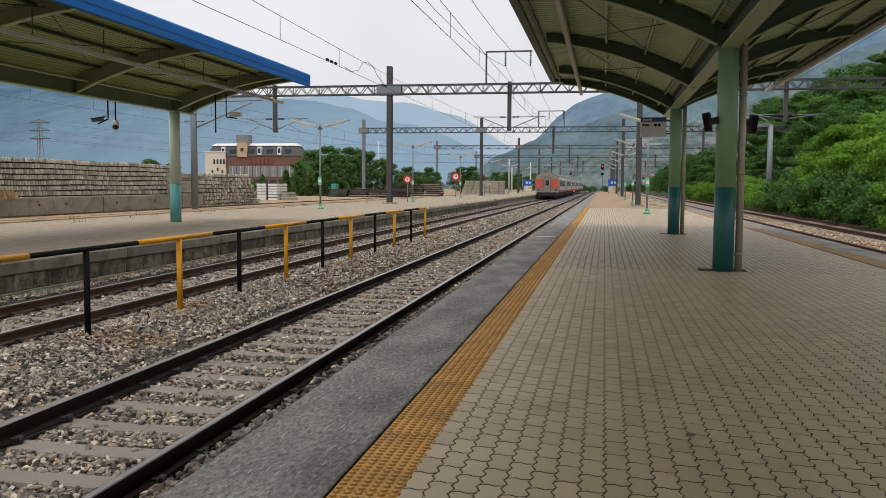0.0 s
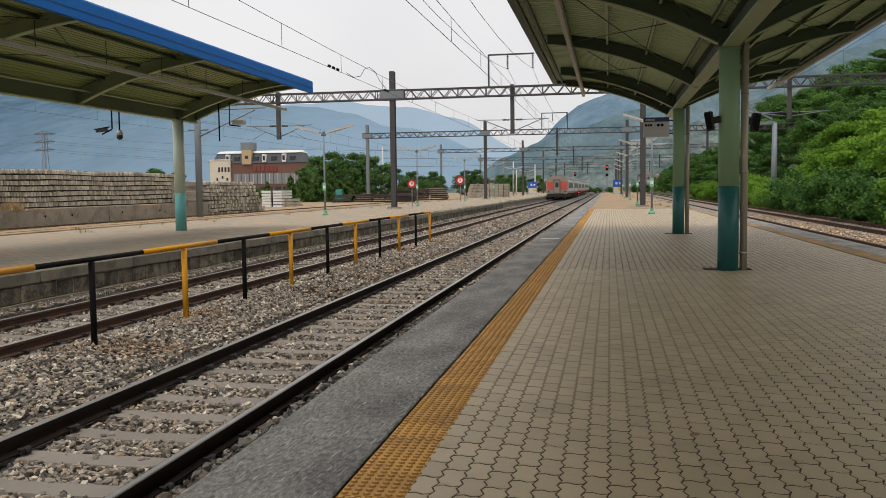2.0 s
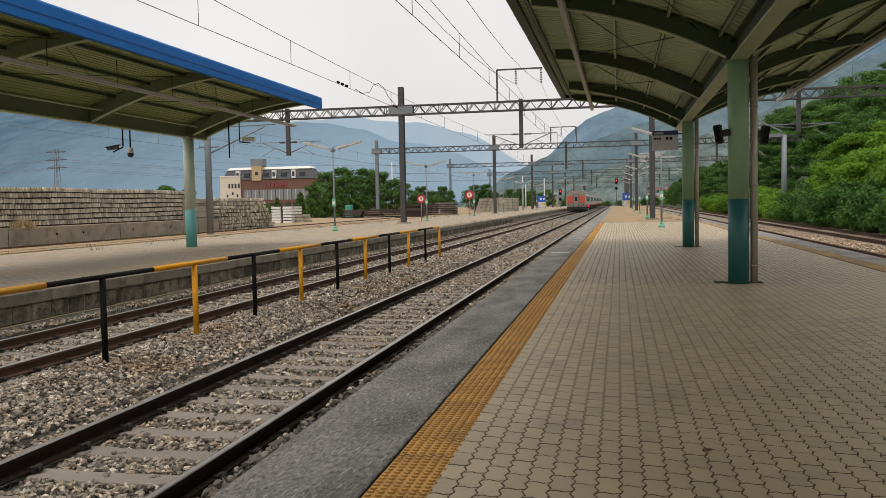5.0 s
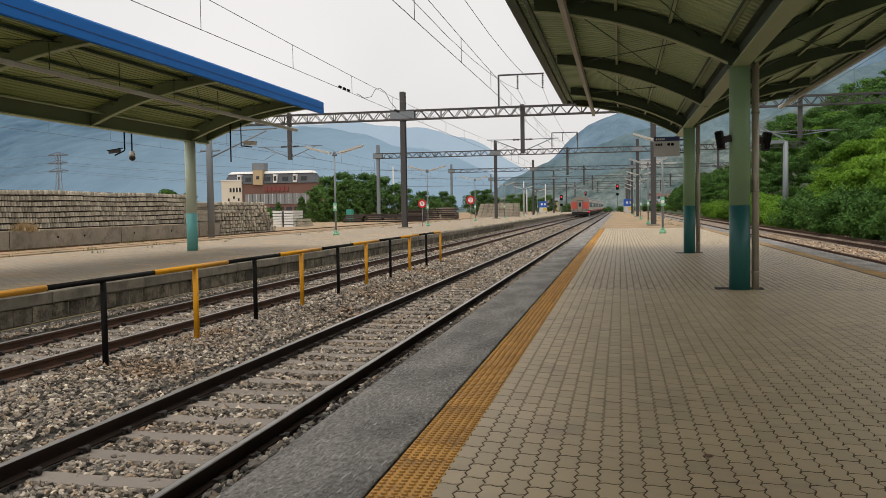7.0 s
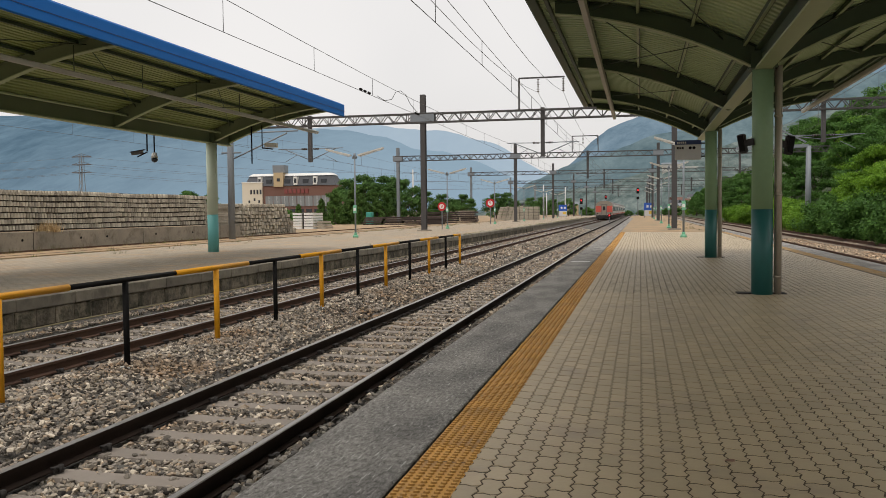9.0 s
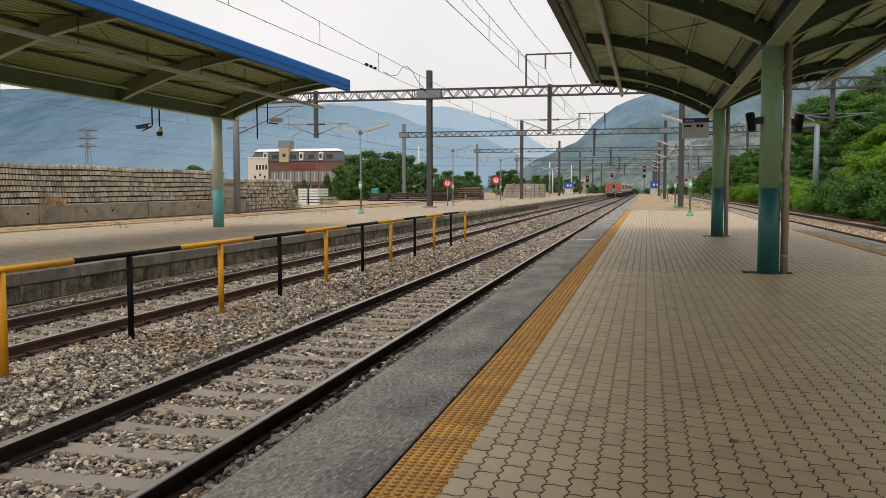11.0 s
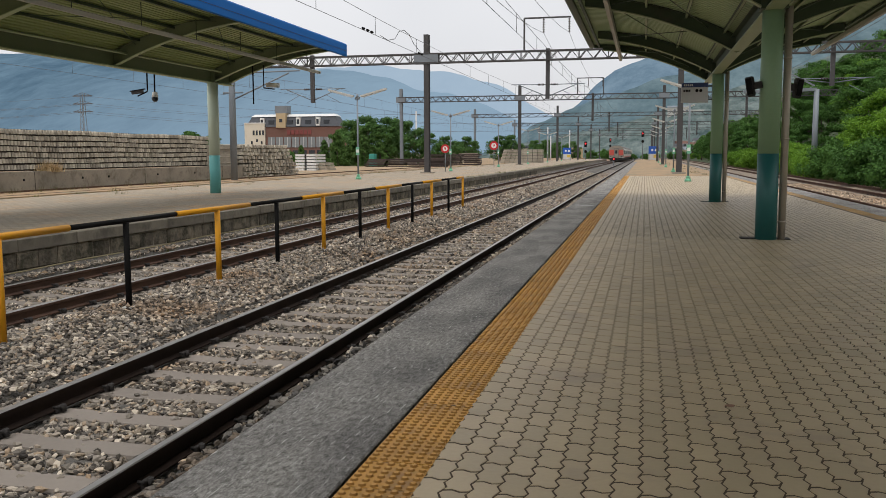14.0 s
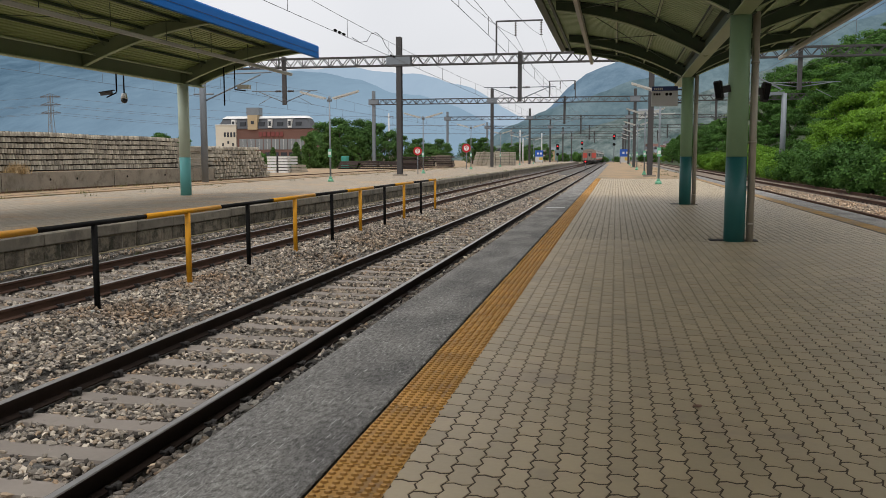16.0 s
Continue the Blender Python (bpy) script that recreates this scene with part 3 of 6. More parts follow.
def track(cx, y0, y1, near, label, polished):
    global sleeper_me, clip_me
    th = thing("railway_track", label, "railway track", "tracks", kind="structure")
    for s in (-0.753, 0.753):
        web, top = rail_mesh(cx + s, y0, y1)
        r = part("rail", web, M_rustd if cx == T1 else M_rust, th)
        part("rail_head", top, polished, r, "worn running surface of the rail")
    if sleeper_me is None:
        b = bmesh.new()
        p = [(-1.25, -0.13), (1.25, -0.13), (1.22, -0.008), (0.5, -0.008), (0.42, -0.018), (-0.42, -0.018), (-0.5, -0.008), (-1.22, -0.008)]
        f0 = [b.verts.new((x, -0.115 if z > -0.1 else -0.14, z)) for x, z in p]
        f1 = [b.verts.new((x, 0.115 if z > -0.1 else 0.14, z)) for x, z in p]
        for i in range(8):
            b.faces.new((f0[i], f0[(i + 1) % 8], f1[(i + 1) % 8], f1[i]))
        b.faces.new(f0[::-1])
        b.faces.new(f1)
        sleeper_me = mesh_of("sleeper", b, M_sleeper)
        b = bmesh.new()
        for sx in (-1, 1):
            box(b, sx * 0.055 - 0.03, sx * 0.055 + 0.03, -0.055, 0.055, 0.0, 0.03)
            tube(b, (sx * 0.075, -0.04, 0.035), (sx * 0.075, 0.04, 0.035), 0.018, 6)
            tube(b, (sx * 0.045, -0.05, 0.042), (sx * 0.095, -0.05, 0.042), 0.012, 5)
            tube(b, (sx * 0.10, 0.0, 0.0), (sx * 0.10, 0.0, 0.055), 0.02, 6)
        clip_me = mesh_of("rail_clip", b, M_under)
    y = y0 + 0.22
    k = 0
    while y < min(y1, near):
        ob = new("sleeper", sleeper_me)
        ob.parent, ob.location = th, (cx, y, SL)
        if y < 45:
            for s in (-0.753, 0.753):
                c = new("rail_clip", clip_me)
                c.parent, c.location = ob, (s, 0, 0.004)
        y += 0.63
        k += 1
    return th


track(T1, -12, 420, 110, "main line track with concrete sleepers and bright rail heads", M_railtop)
track(T2, -12, 420, 110, "second track with concrete sleepers and rust-brown rails", M_railtop)
track(TR, -12, 420, 110, "rust-brown track on the far side of the island platform", M_rust)
track(TR2, -12, 420, 90, "rusty siding track along the wooded bank", M_rust)
th = thing("railway_track", "rusty siding rails sunk in the sandy yard ground", "railway track", "tracks", kind="structure")
for x, zt in ((-21.95, 0.06), (-20.45, 0.004)):
    b = bmesh.new()
    box(b, x - 0.04, x + 0.04, 16, 120, -0.08, zt)
    part("rail", b, M_rust, th)


# diverging rails from the second track towards the main line
th = thing("railway_track", "rust-brown turnout rails leading from the second track to the main line", "railway track", "tracks", kind="structure")
for off in (-0.753, 0.753):
    b = bmesh.new()
    line = [(T2 + off + 1.6e-4 * (y - 112) ** 2, y, RT - 0.06) for y in range(112, 264, 6)]
    for p, q in zip(line[:-1], line[1:]):
        bar(b, p, q, 0.07, 0.13)
    part("rail", b, M_rust, th)


# ---- canopies ----
def roof_z(u, low, high):
    """Height over the way from the valley (u=0) to the outer edge (u=1), bowed upwards."""
    return low + (high - low) * (1 - (1 - u) ** 2.07)


def i_beam(b, xa, xb, z0, z1, y0, y1):
    """A beam along y with a thin web and two flanges; the lower flange is a part of its own."""
    xm = (xa + xb) / 2
    sweep_y(b, [(xm - 0.03, z0), (xm + 0.03, z0), (xm + 0.03, z1 - 0.025), (xb, z1 - 0.02), (xb, z1), (xa, z1), (xa, z1 - 0.02), (xm - 0.03, z1 - 0.025)], y0, y1)


def canopy(cx, half, y0, y1, posts, beam_lo, low, high, name, label, blue, one_side=0, lip=(-0.12, 0.10), root=0.33, tip=0.17):
    """Columns, a spine beam on them, bowed cross beams, purlins, deck and edge; low and high are the deck's heights at valley and edge."""
    th = thing(name, label, "platform canopy")
    rad = 0.186 if blue else 0.157
    paint = M_beam2 if blue else M_beam
    for q, y in enumerate(posts):
        px = cx + (0.0 if blue else 0.005 + 0.05 * q)
        b = bmesh.new()
        tube(b, (px, y, -0.02), (px, y, 1.3), rad, 24)
        c = part("column", b, M_postlo2 if blue else M_postlo, th, "round steel column, teal below and pale green above")
        b = bmesh.new()
        tube(b, (px, y, 1.3), (px, y, beam_lo + 0.01), rad - 0.001, 24)
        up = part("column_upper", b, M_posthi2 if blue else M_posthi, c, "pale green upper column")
        b = bmesh.new()
        box(b, px - 0.2, px + 0.2, y - 0.2, y + 0.2, beam_lo + 0.012, beam_lo + 0.03)
        for s in (-1, 1):
            box(b, px - 0.19, px + 0.19, y + s * 0.17 - 0.01, y + s * 0.17 + 0.01, beam_lo + 0.03, low - 0.08)
        part("cap_plate", b, paint, c, "green stiffened plate on the column head")
        if blue:
            continue
        b = bmesh.new()
        qx = px + 0.232
        tube(b, (qx, y + 0.02, -0.0), (qx, y + 0.02, beam_lo + 0.06), 0.056, 14)
        for z in (0.25, 1.5, 2.7):
            tube(b, (qx, y + 0.02, z), (qx, y + 0.02, z + 0.035), 0.064, 14)
        for z in (0.8, 2.1):
            box(b, px + 0.14, qx, y + 0.0, y + 0.03, z, z + 0.03)
        part("downpipe", b, M_pipe, th, "stainless rainwater downpipe")
        b = bmesh.new()
        box(b, px - 0.36, px + 0.36, y - 0.02, y + 0.26, -0.015, 0.012)
        part("base_plate", b, M_under, th, "dark steel plate at the column foot")
    b = bmesh.new()
    i_beam(b, cx - 0.12, cx + 0.12, beam_lo + 0.03, low - 0.03, y0, y1)
    sp = part("spine_beam", b, paint, th)
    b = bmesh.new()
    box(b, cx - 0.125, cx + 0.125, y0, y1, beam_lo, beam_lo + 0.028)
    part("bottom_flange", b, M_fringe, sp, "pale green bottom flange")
    sides = (-1, 1) if not one_side else (one_side,)
    if one_side:
        b = bmesh.new()
        box(b, cx - 0.16, cx - 0.125, y0 - 0.04, y1 + 0.04, beam_lo + 0.04, low + 0.10)
        part("ridge_plate", b, M_beam2, th, "green closing plate over the spine beam")
        q = bmesh.new()
        tube(q, (cx + 0.45, y0, low - 0.10), (cx + 0.45, posts[-1] - 0.2, low - 0.10), 0.032, 8)
        part("conduit", q, M_fringe, th, "pale conduit along the spine beam")
    n = 12
    step = (posts[1] - posts[0]) / 2
    ys = sorted(set([y0 + 0.1] + [posts[0] + step * k for k in range(-12, 40) if y0 + 0.6 < posts[0] + step * k < y1 - 0.3] + [y1 - 0.1]))
    for s in sides:
        xs = [(cx + s * (0.004 + (half - 0.004) * i / n), roof_z(i / n, low, high)) for i in range(n + 1)]
        depth = [root + (tip - root) * (i / n) ** 1.4 for i in range(n + 1)]
        # bowed cross beams: web between a deck flange and a pale lower flange, the tip stops short of the edge
        for yy in ys:
            last = yy > y1 - 0.2
            k = 0.8 if last else 1.0
            m_ = n - 1
            b = bmesh.new()
            for i in range(m_):
                (xa, za), (xb, zb) = xs[i], xs[i + 1]
                da, db = depth[i] * k, depth[i + 1] * k
                v = [b.verts.new(p) for p in ((xa, yy - 0.025, za - 0.03), (xb, yy - 0.025, zb - 0.03), (xb, yy - 0.025, zb - 0.03 - db), (xa, yy - 0.025, za - 0.03 - da),
                                              (xa, yy + 0.025, za - 0.03), (xb, yy + 0.025, zb - 0.03), (xb, yy + 0.025, zb - 0.03 - db), (xa, yy + 0.025, za - 0.03 - da))]
                for f in ((0, 1, 2, 3), (7, 6, 5, 4), (0, 4, 5, 1), (3, 2, 6, 7)):
                    b.faces.new([v[q] for q in f])
            bmesh.ops.remove_doubles(b, verts=b.verts, dist=0.0005)
            ribbon(b, [(x, z - 0.035) for x, z in xs[:m_ + 1]], yy, 0.15, 0.02)
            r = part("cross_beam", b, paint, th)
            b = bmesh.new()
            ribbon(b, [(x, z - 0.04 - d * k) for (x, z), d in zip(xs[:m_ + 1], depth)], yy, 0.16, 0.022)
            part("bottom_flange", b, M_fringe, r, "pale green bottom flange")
        # purlins under the deck
        for u in ((0.20, 0.45, 0.70, 0.90) if blue else (0.075, 0.30, 0.54, 0.77, 0.95)):
            x, z = cx + s * half * u, roof_z(u, low, high)
            b = bmesh.new()
            box(b, x - 0.028, x + 0.028, y0, y1, z - 0.10, z - 0.03)
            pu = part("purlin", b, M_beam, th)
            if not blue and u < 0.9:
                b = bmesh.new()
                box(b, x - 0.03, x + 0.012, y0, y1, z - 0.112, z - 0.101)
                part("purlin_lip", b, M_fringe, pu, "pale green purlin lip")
        # thin diagonal bracing and short drop rods
        for ya, yb in zip(ys[:-1], ys[1:]):
            for (ia, ib) in ((2, 9), (9, 2)):
                b = bmesh.new()
                tube(b, (xs[ia][0], ya, xs[ia][1] - 0.16), (xs[ib][0], yb, xs[ib][1] - 0.14), 0.010, 5)
                part("brace_rod", b, M_beam, th)
        # ribbed deck
        v, f = [], []
        if blue:
            pts = []
            for i in range(n):
                (xa, za), (xb, zb) = xs[i], xs[i + 1]
                for k in range(3):
                    for o, dz in ((0.04, 0.0), (0.18, 0.055), (0.44, 0.055), (0.58, 0.0)):
                        u = (k + o) / 3
                        pts.append((xa + (xb - xa) * u, za + (zb - za) * u + dz - 0.012))
            for x, z in pts:
                v += [(x, y0, z), (x, y1, z)]
            for i in range(len(pts) - 1):
                f.append((2 * i, 2 * i + 1, 2 * i + 3, 2 * i + 2))
        else:
            ny = int((y1 - y0) / 0.2)
            for j in range(ny + 1):
                yj = y0 + (y1 - y0) * j / ny
                for o, dz in ((-0.05, 0.0), (-0.03, 0.035), (0.03, 0.035), (0.05, 0.0)):
                    for x, z in xs:
                        v.append((x, min(max(yj + o, y0), y1), z + dz - 0.012))
            w = len(xs)
            for j in range((ny + 1) * 4 - 1):
                for i in range(w - 1):
                    f.append((j * w + i, j * w + i + 1, (j + 1) * w + i + 1, (j + 1) * w + i))
        ob = new("roof_deck", soup("roof_deck", v, f, M_deck2 if blue else M_deck))
        ob.parent = th
        # outer skin
        b = bmesh.new()
        for i in range(n):
            (xa, za), (xb, zb) = xs[i], xs[i + 1]
            q = [b.verts.new(p) for p in ((xa, y0 - 0.05, za + 0.075), (xb, y0 - 0.05, zb + 0.075), (xb, y1 + 0.05, zb + 0.075), (xa, y1 + 0.05, za + 0.075))]
            b.faces.new(q)
        bmesh.ops.remove_doubles(b, verts=b.verts, dist=0.0005)
        part("roof_skin", b, M_blue if blue else M_deck, th, "blue painted metal roof" if blue else "pale green metal roof")
        # edge: a folded blue fascia, or a dark gutter
        x, z = xs[-1]
        lo, hi = z + lip[0], z + lip[1]
        b = bmesh.new()
        sweep_y(b, [(x - s * 0.02, lo + 0.03), (x + s * 0.10, lo), (x + s * 0.13, lo + 0.02), (x + s * 0.13, hi - 0.03), (x + s * 0.10, hi), (x - s * 0.15, hi), (x - s * 0.02, hi - 0.06)], y0 - 0.06, y1 + 0.06)
        fa = part("fascia", b, M_blue if blue else M_beam, th, "blue metal edge fascia" if blue else "dark green edge gutter")
        if blue:
            b = bmesh.new()
            zm = lo + 0.42 * (hi - lo)
            sweep_y(b, [(x + s * 0.131, zm), (x + s * 0.138, zm), (x + s * 0.138, zm + 0.016), (x + s * 0.131, zm + 0.016)], y0 - 0.06, y1 + 0.06)
            part("fascia_seam", b, M_bluel, fa, "dark blue seam line")
        # end trim
        for ye in (y0 - 0.02, y1 + 0.02):
            b = bmesh.new()
            ribbon(b, [(x, z - 0.02) for x, z in xs], ye, 0.06, 0.17)
            part("end_trim", b, M_beam, th)
    return th


canopy(1.82, 3.42, -12, 28.0, [14.2, 24.9], 3.41, 3.76, 4.66, "platform_canopy", "green steel butterfly canopy with ribbed metal deck on the island platform", False)
canopy(-14.55, 4.25, -12, 29.6, [16.6, 28.2], 3.77, 4.22, 5.10, "platform_canopy", "pale green steel canopy with blue metal edge, opposite platform", True, one_side=1, lip=(-0.40, 0.03), root=0.40, tip=0.17)


# light troughs under the canopies
def trough(x, z, y0, y1, drop):
    th = thing("light_trough", "long pale metal light trough hung under the canopy", "light trough", "light troughs")
    b = bmesh.new()
    sweep_y(b, [(x - 0.04, z - 0.05), (x + 0.04, z - 0.05), (x + 0.058, z + 0.03), (x + 0.04, z + 0.05), (x - 0.04, z + 0.05), (x - 0.058, z + 0.03)], y0, y1)
    part("channel", b, M_gutter, th)
    y = y1 - 1.2
    while y > max(y0, 4):
        b = bmesh.new()
        tube(b, (x, y, z + 0.04), (x, y, z + drop), 0.012, 6)
        part("hanger", b, M_beam, th)
        y -= 2.6
    return th


trough(-0.80, 4.27, -12, 28.9, 0.18)
trough(4.88, 4.29, -12, 28.9, 0.22)
trough(-11.55, 4.27, -12, 30.6, 0.6)


# ---- fence between the tracks ----
def fence():
    th = thing("track_fence", "black and yellow painted tubular fence between the tracks", "fence")
    fx, zt = -5.96, 0.54
    ys = [7.2 + 2.195 * k for k in range(-4, 0)] + [7.2, 9.33, 11.62, 13.71, 15.9, 18.12, 20.27, 22.52, 24.7, 26.94, 29.15]
    for k, y in enumerate(ys):
        yellow = k % 2 == 0
        m = M_fyel if yellow else M_black
        b = bmesh.new()
        tube(b, (fx, y, -0.62), (fx, y, zt - 0.02), 0.040 if yellow else 0.036, 14)
        p = part("post", b, m, th, "yellow fence post" if yellow else "black fence post")
        b = bmesh.new()
        box(b, fx - 0.075, fx + 0.075, y - 0.075, y + 0.075, -0.60, -0.49)
        part("footing", b, M_lampw, p, "small pale concrete footing")
        b = bmesh.new()
        ya = (ys[k - 1] + y) / 2 + 0.004 if k else y - 0.3
        yb = (ys[k + 1] + y) / 2 - 0.004 if k < len(ys) - 1 else y + 0.05
        tube(b, (fx, ya, zt), (fx, yb, zt), 0.037 if yellow else 0.030, 14)
        part("rail", b, m, th, "yellow top rail" if yellow else "black top rail")
    return th


fence()


# ---- overhead line ----
def truss(b, x0, x1, y, z0, z1, d=0.25, n=None):
    n = n or max(4, int((x1 - x0) / 0.9))
    for yy in (y - d, y + d):
        bar(b, (x0, yy, z0), (x1, yy, z0), 0.09)
        bar(b, (x0, yy, z1), (x1, yy, z1), 0.09)
        for i in range(n):
            xa, xb = x0 + (x1 - x0) * i / n, x0 + (x1 - x0) * (i + 1) / n
            xm = (xa + xb) / 2
            bar(b, (xa, yy, z0), (xm, yy, z1), 0.05)
            bar(b, (xm, yy, z1), (xb, yy, z0), 0.05)
            if i % 2 == 0:
                bar(b, (xa, yy, z0), (xa, yy, z1), 0.045)
    for i in range(n + 1):
        xa = x0 + (x1 - x0) * i / n
        bar(b, (xa, y - d, z0), (xa, y + d, z0), 0.04)
        bar(b, (xa, y - d, z1), (xa, y + d, z1), 0.04)


def insulator(b, x, y, z, h, n=6, r=0.11):
    tube(b, (x, y, z), (x, y, z - h), 0.025, 6)
    for i in range(n):
        zz = z - h * (i + 0.5) / n
        tube(b, (x, y, zz + 0.02), (x, y, zz - 0.03), r * 0.5, 8, r)


def gantry(y, x0, masts, x1, detail, drops, up=0.0):
    th = thing("catenary_gantry", "dark steel lattice gantry carrying the overhead line across the tracks", "gantry", "catenary gantries")
    z0, z1 = 7.5 + up, 8.1 + up
    b = bmesh.new()
    truss(b, x0, x1, y, z0, z1, n=int((x1 - x0) / (0.95 if detail else 1.6)))
    part("lattice_beam", b, M_steel, th)
    for x, zt, zb in masts:
        b = bmesh.new()
        w = 0.175
        for s in (-1, 1):
            box(b, x - w, x + w, y + s * 0.2 - 0.02, y + s * 0.2 + 0.02, zb, zt)
        box(b, x - 0.03, x + 0.03, y - 0.18, y + 0.18, zb, zt)
        p = part("mast", b, M_galv if x < -20 else M_steel, th)
        gw = 0.85 if y < 80 else 0.6
        b = bmesh.new()
        for s in (-1, 1):
            box(b, x - gw, x + gw, y + s * 0.275 - 0.012, y + s * 0.275 + 0.012, z0 - 0.06, z1 + 0.06)
        part("gusset_plate", b, M_galv, p, "grey gusset plate where mast and beam meet")
        if detail:
            b = bmesh.new()
            box(b, x - 0.42, x + 0.42, y - 0.42, y + 0.42, zb - 0.05, zb + 0.09)
            part("mast_footing", b, M_wallc, p, "concrete mast footing")
    for x, zb, sides in drops:
        b = bmesh.new()
        box(b, x - 0.13, x + 0.13, y - 0.13, y + 0.13, zb, z1 + 0.15)
        p = part("drop_post", b, M_steel, th)
        for s in sides:
            # cantilever to the contact wire
            b = bmesh.new()
            cx = x + s * 1.95
            tube(b, (x + s * 0.13, y, zb + 0.2), (cx, y, 5.85 + 0.1), 0.035, 6)
            tube(b, (x + s * 0.13, y, 5.95), (cx + s * 0.5, y, 5.98), 0.03, 6)
            tube(b, (x + s * 1.0, y, 5.55), (cx, y, 5.05), 0.02, 6)
            part("cantilever", b, M_galv, p, "tubular cantilever arm")
            b = bmesh.new()
            for q in range(5):
                t = 0.25 + q * 0.09
                tube(b, (x + s * t, y, 5.953), (x + s * (t + 0.05), y, 5.954), 0.07, 8)
            part("insulator", b, M_insul, p, "brown ribbed insulator")
    if detail:
        b = bmesh.new()
        for xx in (-8.05,):
            bar(b, (xx, y, z1), (xx, y, 10.35), 0.11)
        bar(b, (-8.05, y, 10.35), (-4.95, y, 10.35), 0.10)
        if detail > 1:
            bar(b, (-4.95, y, z1), (-4.95, y, 10.35), 0.10)
        p = part("feeder_bracket", b, M_steel, th)
        for xx in (-6.75, -5.05):
            b = bmesh.new()
            insulator(b, xx, y, 10.3, 0.95)
            part("insulator", b, M_insul, p, "brown string insulator")
    return th


gantry(60, -27.5, [(-14.8, 9.5, 0.0), (2.2, 9.2, 0.0)], 24.5, 1, [(-23.2, 5.0, (-1, 1)), (-6.45, 5.0, (-1, 1)), (11.35, 5.5, (-1, 1))], 0.08)
gantry(108, -30.3, [(-30.0, 9.5, -0.1), (-15.0, 9.6, 0.0), (2.1, 9.3, 0.0)], 24.5, 2, [(-6.2, 5.2, (-1, 1)), (11.35, 5.5, (-1, 1))], 0.32)
for gy in (158, 208, 258):
    gantry(gy, -30.3, [(-30.1, 9.4, -0.1), (-15.2, 9.8, 0.0), (2.1, 9.3, -0.1)], 24.5, 0, [(-6.2, 5.2, (-1, 1)), (11.35, 5.5, ())], 0.38)
gantry(308, -30.3, [(-15.2, 9.8, -0.9), (2.1, 9.3, -0.9)], 18, 0, [])


def wire_run(x, zc, zm, r=0.0075, y0=-12, stops=(10, 60, 108, 158, 208, 258), mate=True):
    th = thing("overhead_wire", "thin dark contact and carrier wires with droppers over the track", "overhead wire", "overhead wires")
    b = bmesh.new()
    tube(b, (x, y0, zc), (x, 258, zc), r, 5)
    part("contact_wire", b, M_wire, th)
    b = bmesh.new()
    line = []
    for a, c in zip((y0 - 28,) + stops[:-1], stops):
        for i in range(10):
            u = i / 10
            if a + (c - a) * u > y0:
                line.append((x, a + (c - a) * u, zm - 0.32 * 4 * u * (1 - u)))
    polytube(b, line, r)
    part("carrier_wire", b, M_wire, th)
    for a, c in zip((y0 - 28,) + stops[:3], stops[:4]):
        for i in range(1, 10):
            u = 0.119 + 0.098 * (i - 1)
            yy = a + (c - a) * u
            if yy > y0:
                b = bmesh.new()
                tube(b, (x, yy, zc), (x, yy, zm - 0.32 * 4 * u * (1 - u)), 0.007, 4)
                part("dropper", b, M_wire, th)
    return th


wire_run(T1, 4.80, 5.60)
wire_run(T2, 4.855, 5.65)
wire_run(7.45, 4.9, 5.95)
wire_run(-25.2, 5.0, 5.95)
wire_run(-21.2, 5.0, 5.95)


def cable(x, z, x2=None, z2=None, y0=-12, y1=258, sag=0.5, r=0.012):
    b = bmesh.new()
    x2 = x if x2 is None else x2
    z2 = z if z2 is None else z2
    line = []
    for a, c in ((y0 - 28, 10), (10, 60), (60, 108), (108, 158), (158, 208), (208, 258)):
        for i in range(8):
            u = i / 8
            yy = a + (c - a) * u
            k = (yy - y0) / (y1 - y0)
            p = (x + (x2 - x) * k, yy, z + (z2 - z) * k - sag * 4 * u * (1 - u))
            if p[1] > y0:
                line.append(p)
    polytube(b, line, r)
    return lone("feeder_cable", b, M_wire, "thin dark feeder cable strung between the gantries", "cable", "feeder cables")


cable(-6.75, 9.35, sag=1.1)
cable(-5.05, 9.35, sag=1.1)
# jumper loop between contact and carrier wire
b = bmesh.new()
polytube(b, [(T2 + 0.02, 26.2, 4.9), (T2 + 0.02, 27.0, 4.86), (T2 + 0.02, 27.8, 5.0), (T2 + 0.02, 28.3, 5.3), (T2 + 0.02, 28.9, 5.42), (T2 + 0.02, 29.6, 5.36), (T2 + 0.02, 30.2, 5.12), (T2 + 0.02, 31.4, 4.9)], 0.01)
j = lone("jumper_cable", b, M_wire, "thin looped jumper cable between the overhead wires", "cable")
for yy in (24.6, 25.0, 25.4, 31.0, 31.4):
    b = bmesh.new()
    tube(b, (T2, yy - 0.08, 4.9), (T2, yy + 0.08, 4.9), 0.035, 6)
    part("clamp", b, M_black, j)

